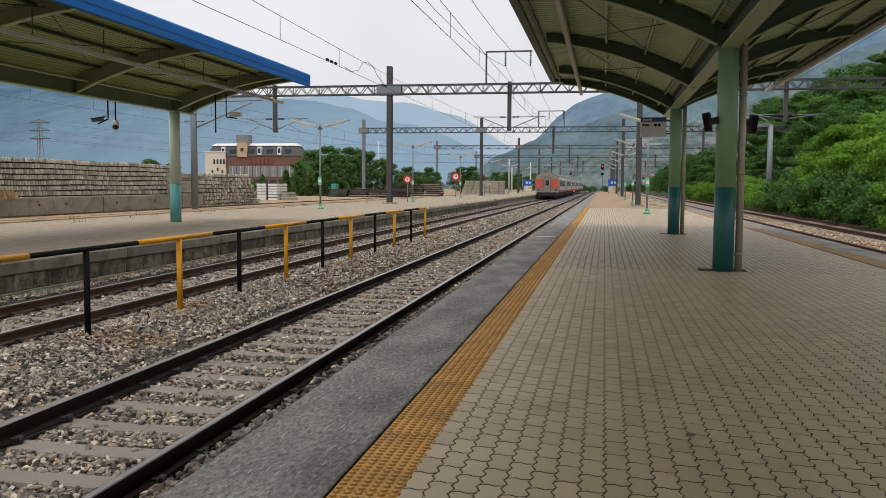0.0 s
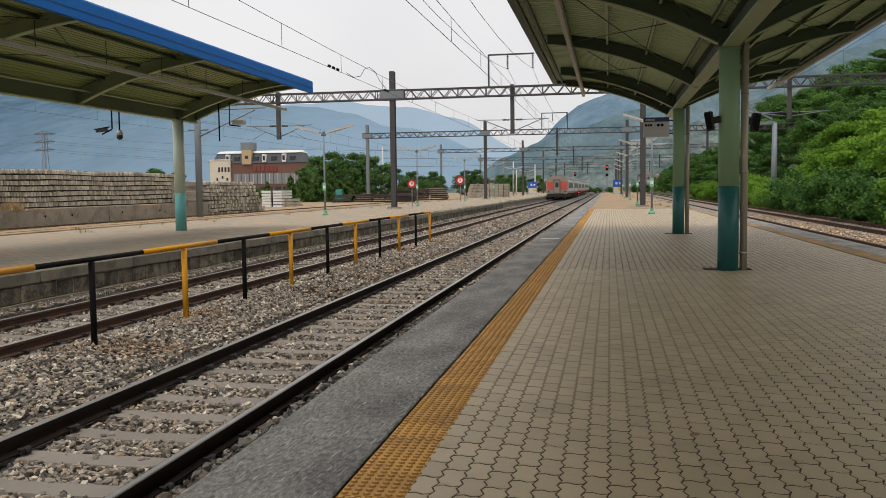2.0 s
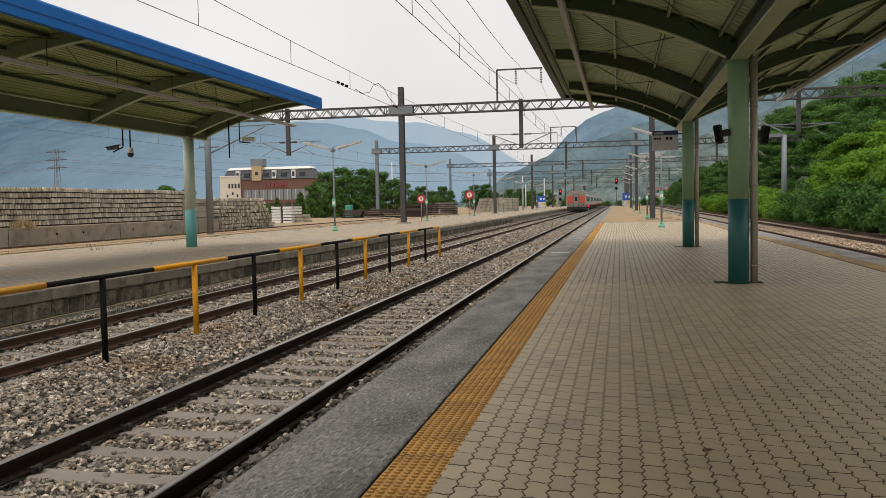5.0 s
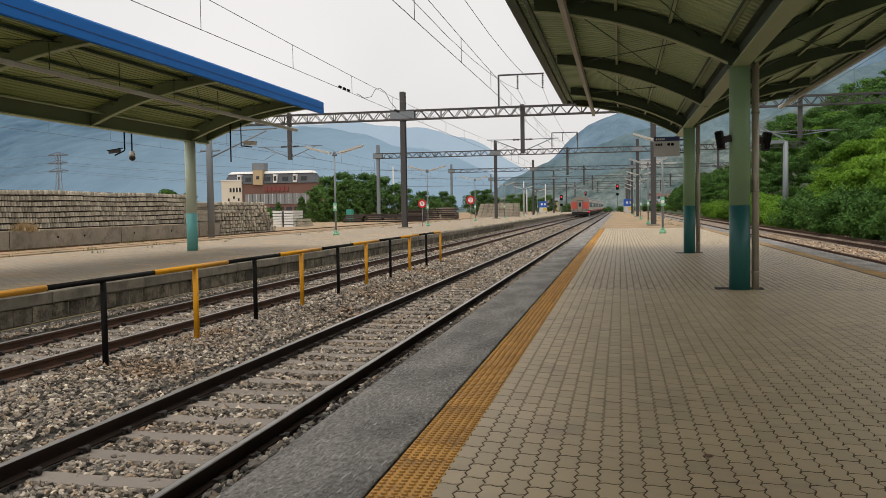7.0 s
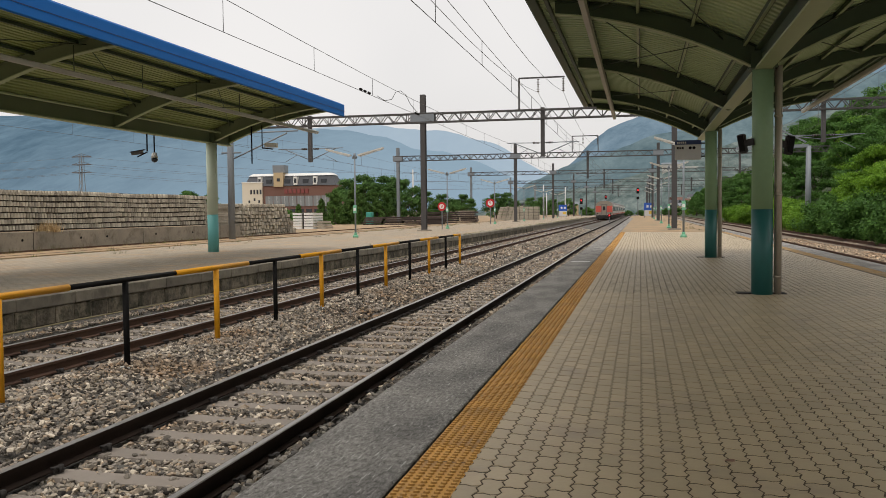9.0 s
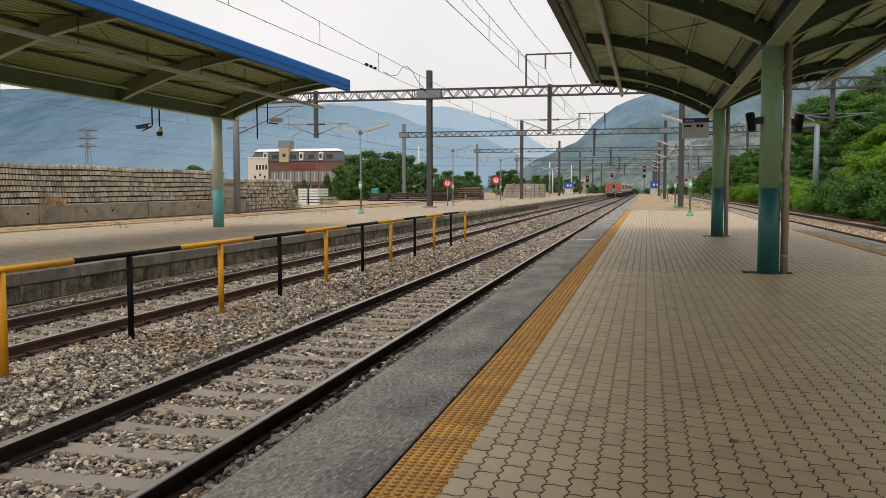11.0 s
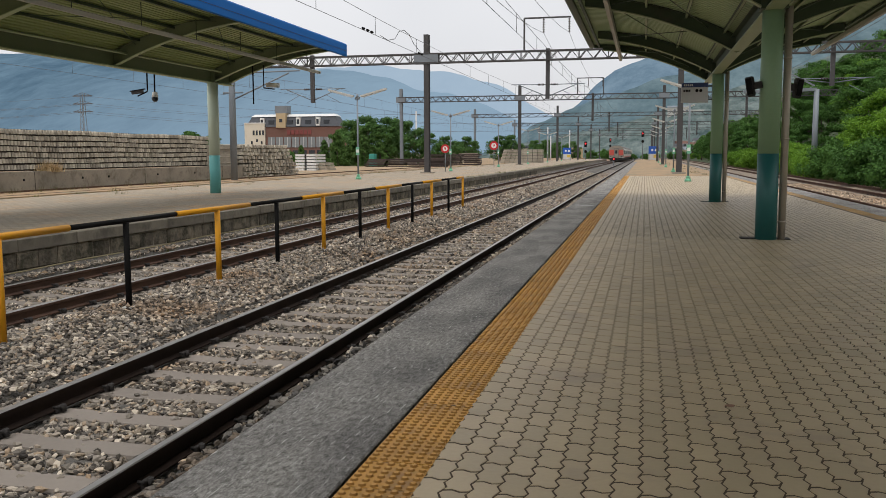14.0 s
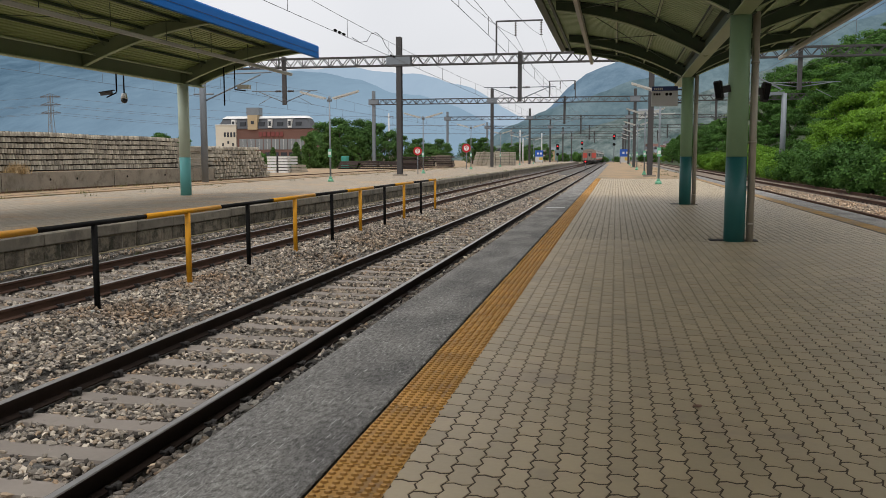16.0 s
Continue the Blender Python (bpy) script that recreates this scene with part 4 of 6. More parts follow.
# concrete mast with a cantilever by the sleeper stacks
th = thing("catenary_mast", "grey tubular catenary mast with a bracket arm by the sleeper stacks", "mast")
b = bmesh.new()
tube(b, (-21.1, 43, -0.1), (-21.1, 43, 8.4), 0.18, 14, 0.16)
part("pole", b, M_galv, th)
b = bmesh.new()
tube(b, (-21.0, 43, 4.2), (-17.9, 43, 5.5), 0.04, 6)
tube(b, (-21.0, 43, 5.55), (-17.3, 43, 5.6), 0.04, 6)
tube(b, (-21.6, 43, 4.55), (-20.5, 43, 4.55), 0.05, 6)
part("bracket_arm", b, M_galv, th)
b = bmesh.new()
for q in range(6):
    tube(b, (-20.6 + q * 0.13, 43, 5.555), (-20.53 + q * 0.13, 43, 5.556), 0.10, 8)
part("insulator", b, M_insul, th, "brown ribbed insulator")

# right-hand pale mast with a bracket
th = thing("catenary_mast", "pale grey steel mast with a bracket beside the bank", "mast")
b = bmesh.new()
tube(b, (13.1, 75, -0.8), (13.1, 75, 6.3), 0.24, 12, 0.2)
part("pole", b, M_galv, th)
b = bmesh.new()
bar(b, (13.1, 75, 6.3), (7.6, 75, 6.2), 0.3, 0.25)
bar(b, (12.9, 75, 6.6), (9.5, 75, 8.4), 0.12)
part("bracket_arm", b, M_galv, th)


# ---- platform lamps ----
def platform_lamp(x, y, arm):
    th = thing("platform_lamp", "grey platform lamp with two fluorescent arms and a mint green foot", "lamp post", "platform lamps", at=pose(x, y, 0))
    b = bmesh.new()
    tube(b, (0, 0, 0), (0, 0, 4.35), 0.052, 10, 0.042)
    part("pole", b, M_galv, th)
    b = bmesh.new()
    tube(b, (0, 0, -0.01), (0, 0, 0.14), 0.17, 12, 0.13)
    tube(b, (0, 0, 0.14), (0, 0, 0.26), 0.085, 10)
    part("foot", b, M_mint, th, "mint green painted foot")
    b = bmesh.new()
    box(b, -0.09, 0.09, -0.085, -0.045, 1.3, 1.72)
    part("number_plate", b, M_mint, th, "small mint green plate")
    b = bmesh.new()
    box(b, -0.07, 0.07, -0.09, -0.086, 1.42, 1.58)
    part("plate_mark", b, M_white, th, "pale mark on the plate")
    b = bmesh.new()
    tube(b, (-0.12, 0, 4.28), (0.12, 0, 4.28), 0.07, 8)
    tube(b, (0, 0, 4.3), (0, 0, 4.5), 0.09, 8, 0.05)
    part("hub", b, M_galv, th)
    for s in (-1, 1):
        b = bmesh.new()
        p, q = Vector((s * 0.2, 0, 4.38)), Vector((s * arm, 0, 4.74))
        bar(b, p, q, 0.2, 0.09)
        a = part("lamp_arm", b, M_lampw, th, "pale lamp housing")
        b = bmesh.new()
        bar(b, p + Vector((s * 0.1, 0, -0.055)), q + Vector((-s * 0.05, 0, -0.065)), 0.12, 0.03)
        part("diffuser", b, M_white, a, "unlit white diffuser")
    return th


for x, y, arm in ((2.0, 43.0, 1.35), (2.02, 65.5, 1.35), (2.02, 89, 1.35), (2.02, 112, 1.3), (2.02, 135, 1.3), (2.02, 160, 1.3),
                  (-14.9, 45.0, 1.6), (-14.95, 68.3, 1.55), (-15.0, 92, 1.5), (-15.0, 116, 1.5), (-15.0, 140, 1.5), (-15.0, 164, 1.5)):
    platform_lamp(x, y, arm)


# ---- round speed signs ----
def round_sign(x, y, z, r):
    th = thing("round_sign", "round red-rimmed white sign on a thin grey pole", "sign", "round signs", at=pose(x, y, 0))
    b = bmesh.new()
    tube(b, (0, 0, -0.01), (0, 0, z + 0.1), 0.035, 8)
    part("pole", b, M_galv, th)
    b = bmesh.new()
    tube(b, (0, -0.05, z), (0, -0.075, z), r, 24)
    d = part("disc", b, M_redsign, th, "red sign disc")
    b = bmesh.new()
    tube(b, (0, -0.076, z), (0, -0.081, z), r * 0.58, 20)
    part("disc_centre", b, M_white, d, "white centre")
    txt = bpy.data.curves.new("sign_number", "FONT")
    txt.body, txt.size, txt.align_x, txt.align_y, txt.extrude = "9", r * 1.15, "CENTER", "CENTER", 0.002
    txt.materials.append(M_redsign)
    nb = new("sign_number", txt)
    nb.parent, nb.location, nb.rotation_euler = d, (0, -0.084, z), (math.pi / 2, 0, 0)


round_sign(-14.87, 66.0, 1.74, 0.33)
round_sign(-15.65, 93.0, 2.22, 0.47)


# ---- signals and station boards ----
def signal(x, y, z, ground):
    th = thing("railway_signal", "black railway signal with a red light on a grey post", "signal", "signals", at=pose(x, y, 0))
    b = bmesh.new()
    tube(b, (0, 0.2, ground), (0, 0.2, z + 0.5), 0.09, 8)
    part("post", b, M_galv, th)
    b = bmesh.new()
    box(b, -0.3, 0.3, -0.05, 0.1, z - 0.6, z + 0.6)
    part("signal_head", b, M_black, th)
    b = bmesh.new()
    tube(b, (0, -0.05, z + 0.15), (0, -0.08, z + 0.15), 0.17, 16)
    part("red_lens", b, M_redlamp, th, "lit red lens")
    b = bmesh.new()
    tube(b, (0, -0.05, z - 1.6), (0, 0.1, z - 1.6), 0.32, 14)
    part("lower_disc", b, M_black, th)


signal(-0.5, 200, 5.6, -0.1)
signal(-12.6, 195, 3.4, -0.1)
signal(-9.85, 262, 5.2, -0.9)
th = thing("ground_signal", "low dwarf signal with a red light between the tracks", "signal", "signals", at=pose(-5.1, 152, 0))
b = bmesh.new()
tube(b, (0, 0, -0.7), (0, 0, 0.2), 0.07, 8)
part("post", b, M_galv, th)
b = bmesh.new()
box(b, -0.2, 0.2, -0.12, 0.12, 0.15, 0.7)
part("signal_head", b, M_black, th)
b = bmesh.new()
tube(b, (0, -0.12, 0.45), (0, -0.15, 0.45), 0.14, 12)
part("red_lens", b, M_redlamp, th, "lit red lens")


def station_board(x, y, z0):
    th = thing("station_board", "blue and white station board with a yellow panel on two legs", "sign", "station boards", at=pose(x, y, 0))
    for s in (-0.75, 0.75):
        b = bmesh.new()
        tube(b, (s, 0, z0), (s, 0, 2.4), 0.05, 8)
        part("leg", b, M_galv, th)
    b = bmesh.new()
    box(b, -0.85, 0.85, -0.05, 0.05, 1.3, 2.6)
    p = part("panel", b, M_signblue, th, "blue upper panel")
    for k in (-0.42, 0.22):
        b = bmesh.new()
        box(b, k, k + 0.36, -0.056, -0.052, 1.75, 2.15)
        part("panel_mark", b, M_white, p, "white marking")
    b = bmesh.new()
    box(b, -0.85, 0.85, -0.04, 0.04, 0.25, 1.29)
    p = part("lower_panel", b, M_greysign, th, "pale lower panel")
    b = bmesh.new()
    box(b, 0.0, 0.75, -0.046, -0.042, 0.6, 1.15)
    part("panel_mark", b, M_signyel, p, "yellow marking")


station_board(1.5, 160, -0.02)
station_board(-15.8, 185, -0.02)

# hanging name board on the second column
th = thing("hanging_board", "grey direction board with a navy header hung beside the column", "sign")
b = bmesh.new()
box(b, 0.93, 1.62, 24.86, 24.94, 2.66, 3.07)
p = part("panel", b, M_greysign, th)
b = bmesh.new()
box(b, 0.93, 1.62, 24.85, 24.95, 3.075, 3.19)
h = part("header", b, M_navy, th, "navy header strip")
for k in range(5):
    b = bmesh.new()
    box(b, 0.99 + k * 0.05, 1.025 + k * 0.05, 24.844, 24.848, 3.10, 3.15)
    part("lettering_bar", b, M_greysign, h, "pale lettering bar")
for k in range(3):
    b = bmesh.new()
    box(b, 0.98 + k * 0.065, 1.03 + k * 0.065, 24.852, 24.857, 2.95, 3.01)
    part("lettering_bar", b, M_black, p, "dark lettering bar")
for k in range(2):
    b = bmesh.new()
    tube(b, (1.33 + k * 0.10, 24.853, 2.98), (1.33 + k * 0.10, 24.857, 2.98), 0.042, 14)
    part("round_mark", b, M_black, p, "dark round mark")
b = bmesh.new()
for z in (2.75, 3.1):
    bar(b, (1.60, 24.9, z), (1.74, 24.9, z), 0.04)
part("bracket", b, M_steel, th)


# loudspeakers on the first column
def speaker(x, y, z, turn):
    th = thing("loudspeaker", "dark boxed loudspeaker bracketed to the green column", "loudspeaker", "loudspeakers", at=pose(x, y, z, 0, 9 * turn, 20 * turn))
    b = bmesh.new()
    v = box(b, -0.052, 0.052, -0.055, 0.055, -0.145, 0.145)
    for q in v[4:]:
        q.co.x *= 1.15
    bmesh.ops.bevel(b, geom=b.edges, offset=0.012, segments=2, affect="EDGES")
    part("cabinet", b, M_under, th)
    b = bmesh.new()
    box(b, -0.04, 0.04, -0.063, -0.056, -0.12, 0.12)
    part("grille", b, M_black, th)
    b = bmesh.new()
    bar(b, (-0.05 * turn, 0.0, 0.0), (-0.17 * turn, 0.0, 0.0), 0.05, 0.10)
    part("bracket", b, M_under, th)


speaker(1.53, 14.15, 2.30, -1)
speaker(2.24, 14.4, 2.28, 1)


# cameras under the opposite canopy
def cctv(x, y, z, ztop, dome):
    th = thing("security_camera", "white dome security camera on a drop pole" if dome else "grey box security camera on a bent drop pole", "camera", "security cameras")
    b = bmesh.new()
    tube(b, (x, y, z + 0.1), (x, y, ztop), 0.022, 8)
    if not dome:
        tube(b, (x, y, z + 0.08), (x - 0.3, y - 0.05, z - 0.06), 0.02, 8)
    part("drop_pole", b, M_black, th)
    b = bmesh.new()
    if dome:
        tube(b, (x, y, z + 0.14), (x, y, z - 0.02), 0.07, 14, 0.10)
        part("housing", b, M_white, th, "white camera housing")
        b = bmesh.new()
        bmesh.ops.create_uvsphere(b, u_segments=14, v_segments=8, radius=0.10, matrix=Matrix.Translation((x, y, z - 0.06)))
        part("dome", b, M_window, th, "dark dome")
    else:
        bar(b, (x - 0.46, y - 0.1, z + 0.04), (x - 0.14, y, z + 0.08), 0.11, 0.10)
        part("housing", b, M_steel, th, "dark grey camera housing")
        b = bmesh.new()
        bar(b, (x - 0.50, y - 0.11, z + 0.08), (x - 0.08, y + 0.01, z + 0.155), 0.15, 0.018)
        part("sun_shield", b, M_black, th)


cctv(-14.45, 23.93, 3.12, 3.75, False)
cctv(-14.55, 24.5, 3.08, 3.75, True)
th = thing("security_camera", "white box security camera hung under the canopy end", "camera", "security cameras")
b = bmesh.new()
tube(b, (-13.1, 29.2, 4.45), (-13.1, 29.2, 3.65), 0.02, 8)
tube(b, (-13.1, 29.2, 3.65), (-12.7, 29.2, 3.6), 0.02, 8)
part("drop_pole", b, M_black, th)
b = bmesh.new()
bar(b, (-12.95, 29.15, 3.74), (-12.5, 29.1, 3.72), 0.15, 0.15)
part("housing", b, M_white, th, "white camera housing")
b = bmesh.new()
tube(b, (-13.5, 29.2, 4.45), (-13.5, 29.2, 3.1), 0.025, 8)
lone("drop_rod", b, M_black, "thin black rod hanging from the canopy end", "rod")
# ---- yard: wall, sleeper stacks ----
b = bmesh.new()
box(b, -22.9, -22.3, 6, 46.5, -0.2, 0.72)
rw = lone("retaining_wall", b, M_wallc, "low weathered concrete retaining wall below the sleeper stacks", "wall", kind="structure")
for y in (24.2, 26.6, 28.3, 31.8, 33.6, 37.5, 41.0):
    b = bmesh.new()
    tube(b, (-22.28, y, 0.42), (-22.32, y, 0.42), 0.05, 10)
    part("weep_hole", b, M_black, rw)
for y in (13.5, 21.0, 28.9, 36.4, 44.0):
    b = bmesh.new()
    box(b, -22.299, -22.295, y, y + 0.025, -0.05, 0.72)
    part("joint", b, M_black, rw)
b = bmesh.new()
box(b, -34, -22.9, 6, 46.5, -0.2, 0.66)
lone("yard_terrace", b, M_dirt, "raised sandy terrace behind the low wall", "ground", kind="structure")


def pile_mesh(name, x0, dx, y0, y1, z0, layers, pitch, h, jitter, rng, mat_, slope=0.0, fill=(0.86, 0.95), row=0.223):
    """Sleepers stacked in layers with their ends to the tracks, thin battens between the layers."""
    v, f = [], []
    for k in range(layers):
        y = y0 + rng.uniform(0, pitch)
        while y < y1 - pitch - k * slope:
            zz = z0 + k * row + 0.018 * math.sin(y * 0.9 + k * 0.6) * (k > 0) + rng.uniform(-1, 1) * jitter * 0.3
            xo = x0 + rng.uniform(-1, 1) * jitter
            w = pitch * rng.uniform(*fill)
            hh = h * rng.uniform(0.92, 1.0)
            t = rng.uniform(-0.02, 0.02)
            i = len(v)
            for xx in (xo, xo - dx):
                v += [(xx, y, zz), (xx, y + w, zz + t * 0.3), (xx, y + w * 0.94, zz + hh * 0.6), (xx, y + w * 0.72, zz + hh), (xx, y + w * 0.28, zz + hh), (xx, y + w * 0.06, zz + hh * 0.6)]
            for a in range(6):
                c = (a + 1) % 6
                f.append((i + a, i + c, i + 6 + c, i + 6 + a))
            f.append((i, i + 1, i + 2, i + 5))
            f.append((i + 5, i + 2, i + 3, i + 4))
            y += pitch
    return soup(name, v, f, mat_)


rng = random.Random(5)
th = thing("sleeper_stack", "long seven-row stack of grey concrete sleepers behind a wall", "sleeper stack", "sleeper stacks")
ob = new("stacked_sleeper", pile_mesh("sleepers", -22.75, 2.4, 8, 43.6, 0.80, 7, 0.172, 0.176, 0.014, rng, M_pile, fill=(0.66, 0.78)))
ob.parent = th
tagged(ob, kind="stuff")
for k in range(7):
    b = bmesh.new()
    for xx in (-22.95, -24.7):
        box(b, xx - 0.05, xx + 0.05, 8, 43.5, 0.755 + k * 0.221, 0.78 + k * 0.221)
    part("batten", b, M_timber, th)

# Added dark core: stands for the shade between sleeper ends, stops see-through.
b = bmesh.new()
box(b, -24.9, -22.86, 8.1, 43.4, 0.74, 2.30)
part("packing", b, M_timber, th, "added dark core for the shade between the sleeper ends")

th = thing("sleeper_stack", "irregular stack of tumbled pale concrete sleepers", "sleeper stack", "sleeper stacks")
ob = new("stacked_sleeper", pile_mesh("sleepers", -22.4, 2.4, 46.6, 55.2, -0.05, 9, 0.175, 0.185, 0.08, rng, M_pile, 0.22, fill=(0.78, 0.92)))
ob.parent = th
tagged(ob, kind="stuff")
th = thing("sleeper_stack", "flat-laid pale sleepers stacked beside the wall end", "sleeper stack", "sleeper stacks")
for k in range(9):
    b = bmesh.new()
    x = -22.6 + rng.uniform(-0.05, 0.05)
    box(b, x - 0.5, x, 43.8, 46.4, 0.72 + k * 0.13, 0.72 + k * 0.13 + 0.11)
    part("sleeper", b, M_pile, th)

th = thing("sleeper_stack", "neat stack of white new sleepers in two columns", "sleeper stack", "sleeper stacks")
for k in range(6):
    for j, (xa, xb) in enumerate(((-28.75, -27.95), (-27.75, -26.95))):
        b = bmesh.new()
        box(b, xa, xb, 70, 72.4, -0.02 + k * 0.24, 0.16 + k * 0.24)
        part("sleeper", b, M_white, th)
# Dark box set between the columns in place of the gap's shade.
b = bmesh.new()
box(b, -27.95, -27.75, 70.2, 72.2, -0.05, 1.4)
part("batten", b, M_under, th, "dark fill for the shaded gap between the two columns")
th = thing("sleeper_stack", "low remainder stack of pale sleepers", "sleeper stack", "sleeper stacks")
for k in range(3):
    b = bmesh.new()
    box(b, -26.85, -26.15 - 0.1 * k, 70.6, 72.8, -0.03 + k * 0.24, 0.16 + k * 0.24)
    part("sleeper", b, M_pile, th)

th = thing("sleeper_stack", "tall stack of pale concrete sleepers at the far platform side", "sleeper stack", "sleeper stacks")
for k in range(9):
    for j in range(9):
        b = bmesh.new()
        xa = -21.0 + j * 0.70 + 0.07 * k * (1 if j < 4 else 0)
        box(b, xa, xa + 0.64, 130 + rng.uniform(0, 0.1), 132.4, 0.0 + k * 0.225, 0.19 + k * 0.225)
        part("sleeper", b, M_pile, th)


def timber_pile(x0, x1, y, rows_, cols):
    th = thing("timber_stack", "low stack of dark creosoted wooden sleepers", "timber stack", "timber stacks")
    for k in range(rows_):
        for j in range(cols):
            b = bmesh.new()
            xa = x0 + (x1 - x0) * j / cols + rng.uniform(-0.2, 0.2)
            L = (x1 - x0) / cols * 0.93
            ya = y + rng.uniform(-0.15, 0.15)
            dz = rng.uniform(-0.02, 0.02)
            box(b, xa, xa + L, ya, ya + 1.4, -0.06 + k * 0.24 + dz, 0.13 + k * 0.24 + dz)
            part("beam", b, M_timber, th)


timber_pile(-29.5, -20.5, 92, 4, 4)
timber_pile(-26.0, -19.6, 106, 6, 3)
timber_pile(-20.5, -16.8, 150, 5, 2)
b = bmesh.new()
box(b, -30.3, -29.6, 95.2, 96.0, -0.1, 1.4)
bmesh.ops.bevel(b, geom=b.edges, offset=0.06, segments=1, affect="EDGES")
lone("storage_bin", b, M_green, "teal green storage bin beside the conifers", "bin")
b = bmesh.new()
box(b, -75, -24, 128, 128.4, -0.1, 1.5)
lone("yard_wall", b, M_wallc, "grey concrete boundary wall behind the yard", "wall", kind="structure")

# ---- building ----
M_brickred = surface("faded_red_sign", (0.21, 0.05, 0.045), (0.17, 0.042, 0.038), 1, 9, 0.7, bump=0)
M_store = surface("storefront_glass", (0.16, 0.18, 0.19), (0.22, 0.235, 0.24), 0.4, 5, 0.25, bump=0)
th = thing("apartment_building", "cream and brown brick building with a dark mansard roof", "building", at=pose(0, 232, 0))
b = bmesh.new()
box(b, -110.5, -104.4, 0, 6, -0.9, 10.15)
w = part("wall", b, M_cream, th, "cream rendered end wing")
for i in range(4):
    b = bmesh.new()
    box(b, -108.0 + i * 0.95, -107.45 + i * 0.95, -0.08, 0.05, 6.9, 8.2)
    part("window", b, M_window, w)
for xx, zz in ((-108.6, 4.4), (-107.0, 5.0), (-105.6, 4.4)):
    b = bmesh.new()
    box(b, xx, xx + 0.5, -0.08, 0.05, zz, zz + 0.8)
    part("window", b, M_window, w)
b = bmesh.new()
box(b, -110.6, -104.3, -0.12, 6.1, 10.15, 10.4)
part("cornice", b, M_white, w, "pale cornice")
b = bmesh.new()
box(b, -104.3, -82.0, 0.5, 6, -0.9, 9.1)
w = part("wall", b, M_brick, th, "brown brick main block")
for i in range(9):
    b = bmesh.new()
    x = -103.6 + i * 2.4
    box(b, x, x + 2.15, 0.36, 0.55, 3.4, 6.3)
    p = part("window", b, M_store, w)
    b = bmesh.new()
    box(b, x + 1.02, x + 1.12, 0.32, 0.40, 3.4, 6.3)
    part("mullion", b, M_greysign, p)
for i in range(9):
    b = bmesh.new()
    x = -103.4 + i * 2.4
    box(b, x, x + 1.7, 0.38, 0.55, 0.4, 2.6)
    part("window", b, M_window, w)
for i in range(6):
    b = bmesh.new()
    box(b, -97.8 + i * 1.25, -96.85 + i * 1.25, 0.28, 0.46, 7.0, 8.3)
    part("sign_bar", b, M_brickred, w, "faded red lettering bar")
b = bmesh.new()
vv = box(b, -110.2, -82.4, 0.3, 6.2, 9.2, 12.0)
for q in vv[4:]:
    q.co.x += 1.4 if q.co.x < -95 else -1.4
    q.co.y += 1.2 if q.co.y < 2 else -1.0
part("roof", b, M_slate, th, "dark mansard roof")
b = bmesh.new()
vv = box(b, -109.0, -83.6, 1.2, 5.4, 12.0, 12.7)
for q in vv[4:]:
    q.co.y += 0.8 if q.co.y < 2 else -0.8
    q.co.x += 0.9 if q.co.x < -95 else -0.9
part("roof_top", b, M_white, th, "pale flat roof top")
b = bmesh.new()
box(b, -100.9, -98.1, 0.0, 3.9, 8.9, 12.9)
t_ = part("stair_tower", b, M_tan, th, "tan stair tower")
b = bmesh.new()
box(b, -99.9, -99.0, -0.08, 0.1, 10.4, 11.3)
part("window", b, M_window, t_)
b = bmesh.new()
box(b, -101.4, -97.8, 0.6, 3.4, 12.9, 15.0)
part("tank_room", b, M_galv, t_, "grey tank room on the roof")
for x in (-105.2, -94.4, -88.6):
    b = bmesh.new()
    box(b, x - 0.55, x + 0.55, 0.1, 1.6, 9.4, 11.7)
    d = part("dormer", b, M_white, th, "white dormer")
    b = bmesh.new()
    box(b, x - 0.35, x + 0.35, 0.04, 0.12, 9.9, 11.2)
    part("window", b, M_window, d)
for x in (-102.6, -97.0, -91.6, -86.2):
    b = bmesh.new()
    box(b, x - 0.8, x + 0.8, 0.5, 1.2, 9.9, 11.0)
    part("dormer_window", b, M_window, th)

# ---- train ----
CL, CW = 23.6, 1.66


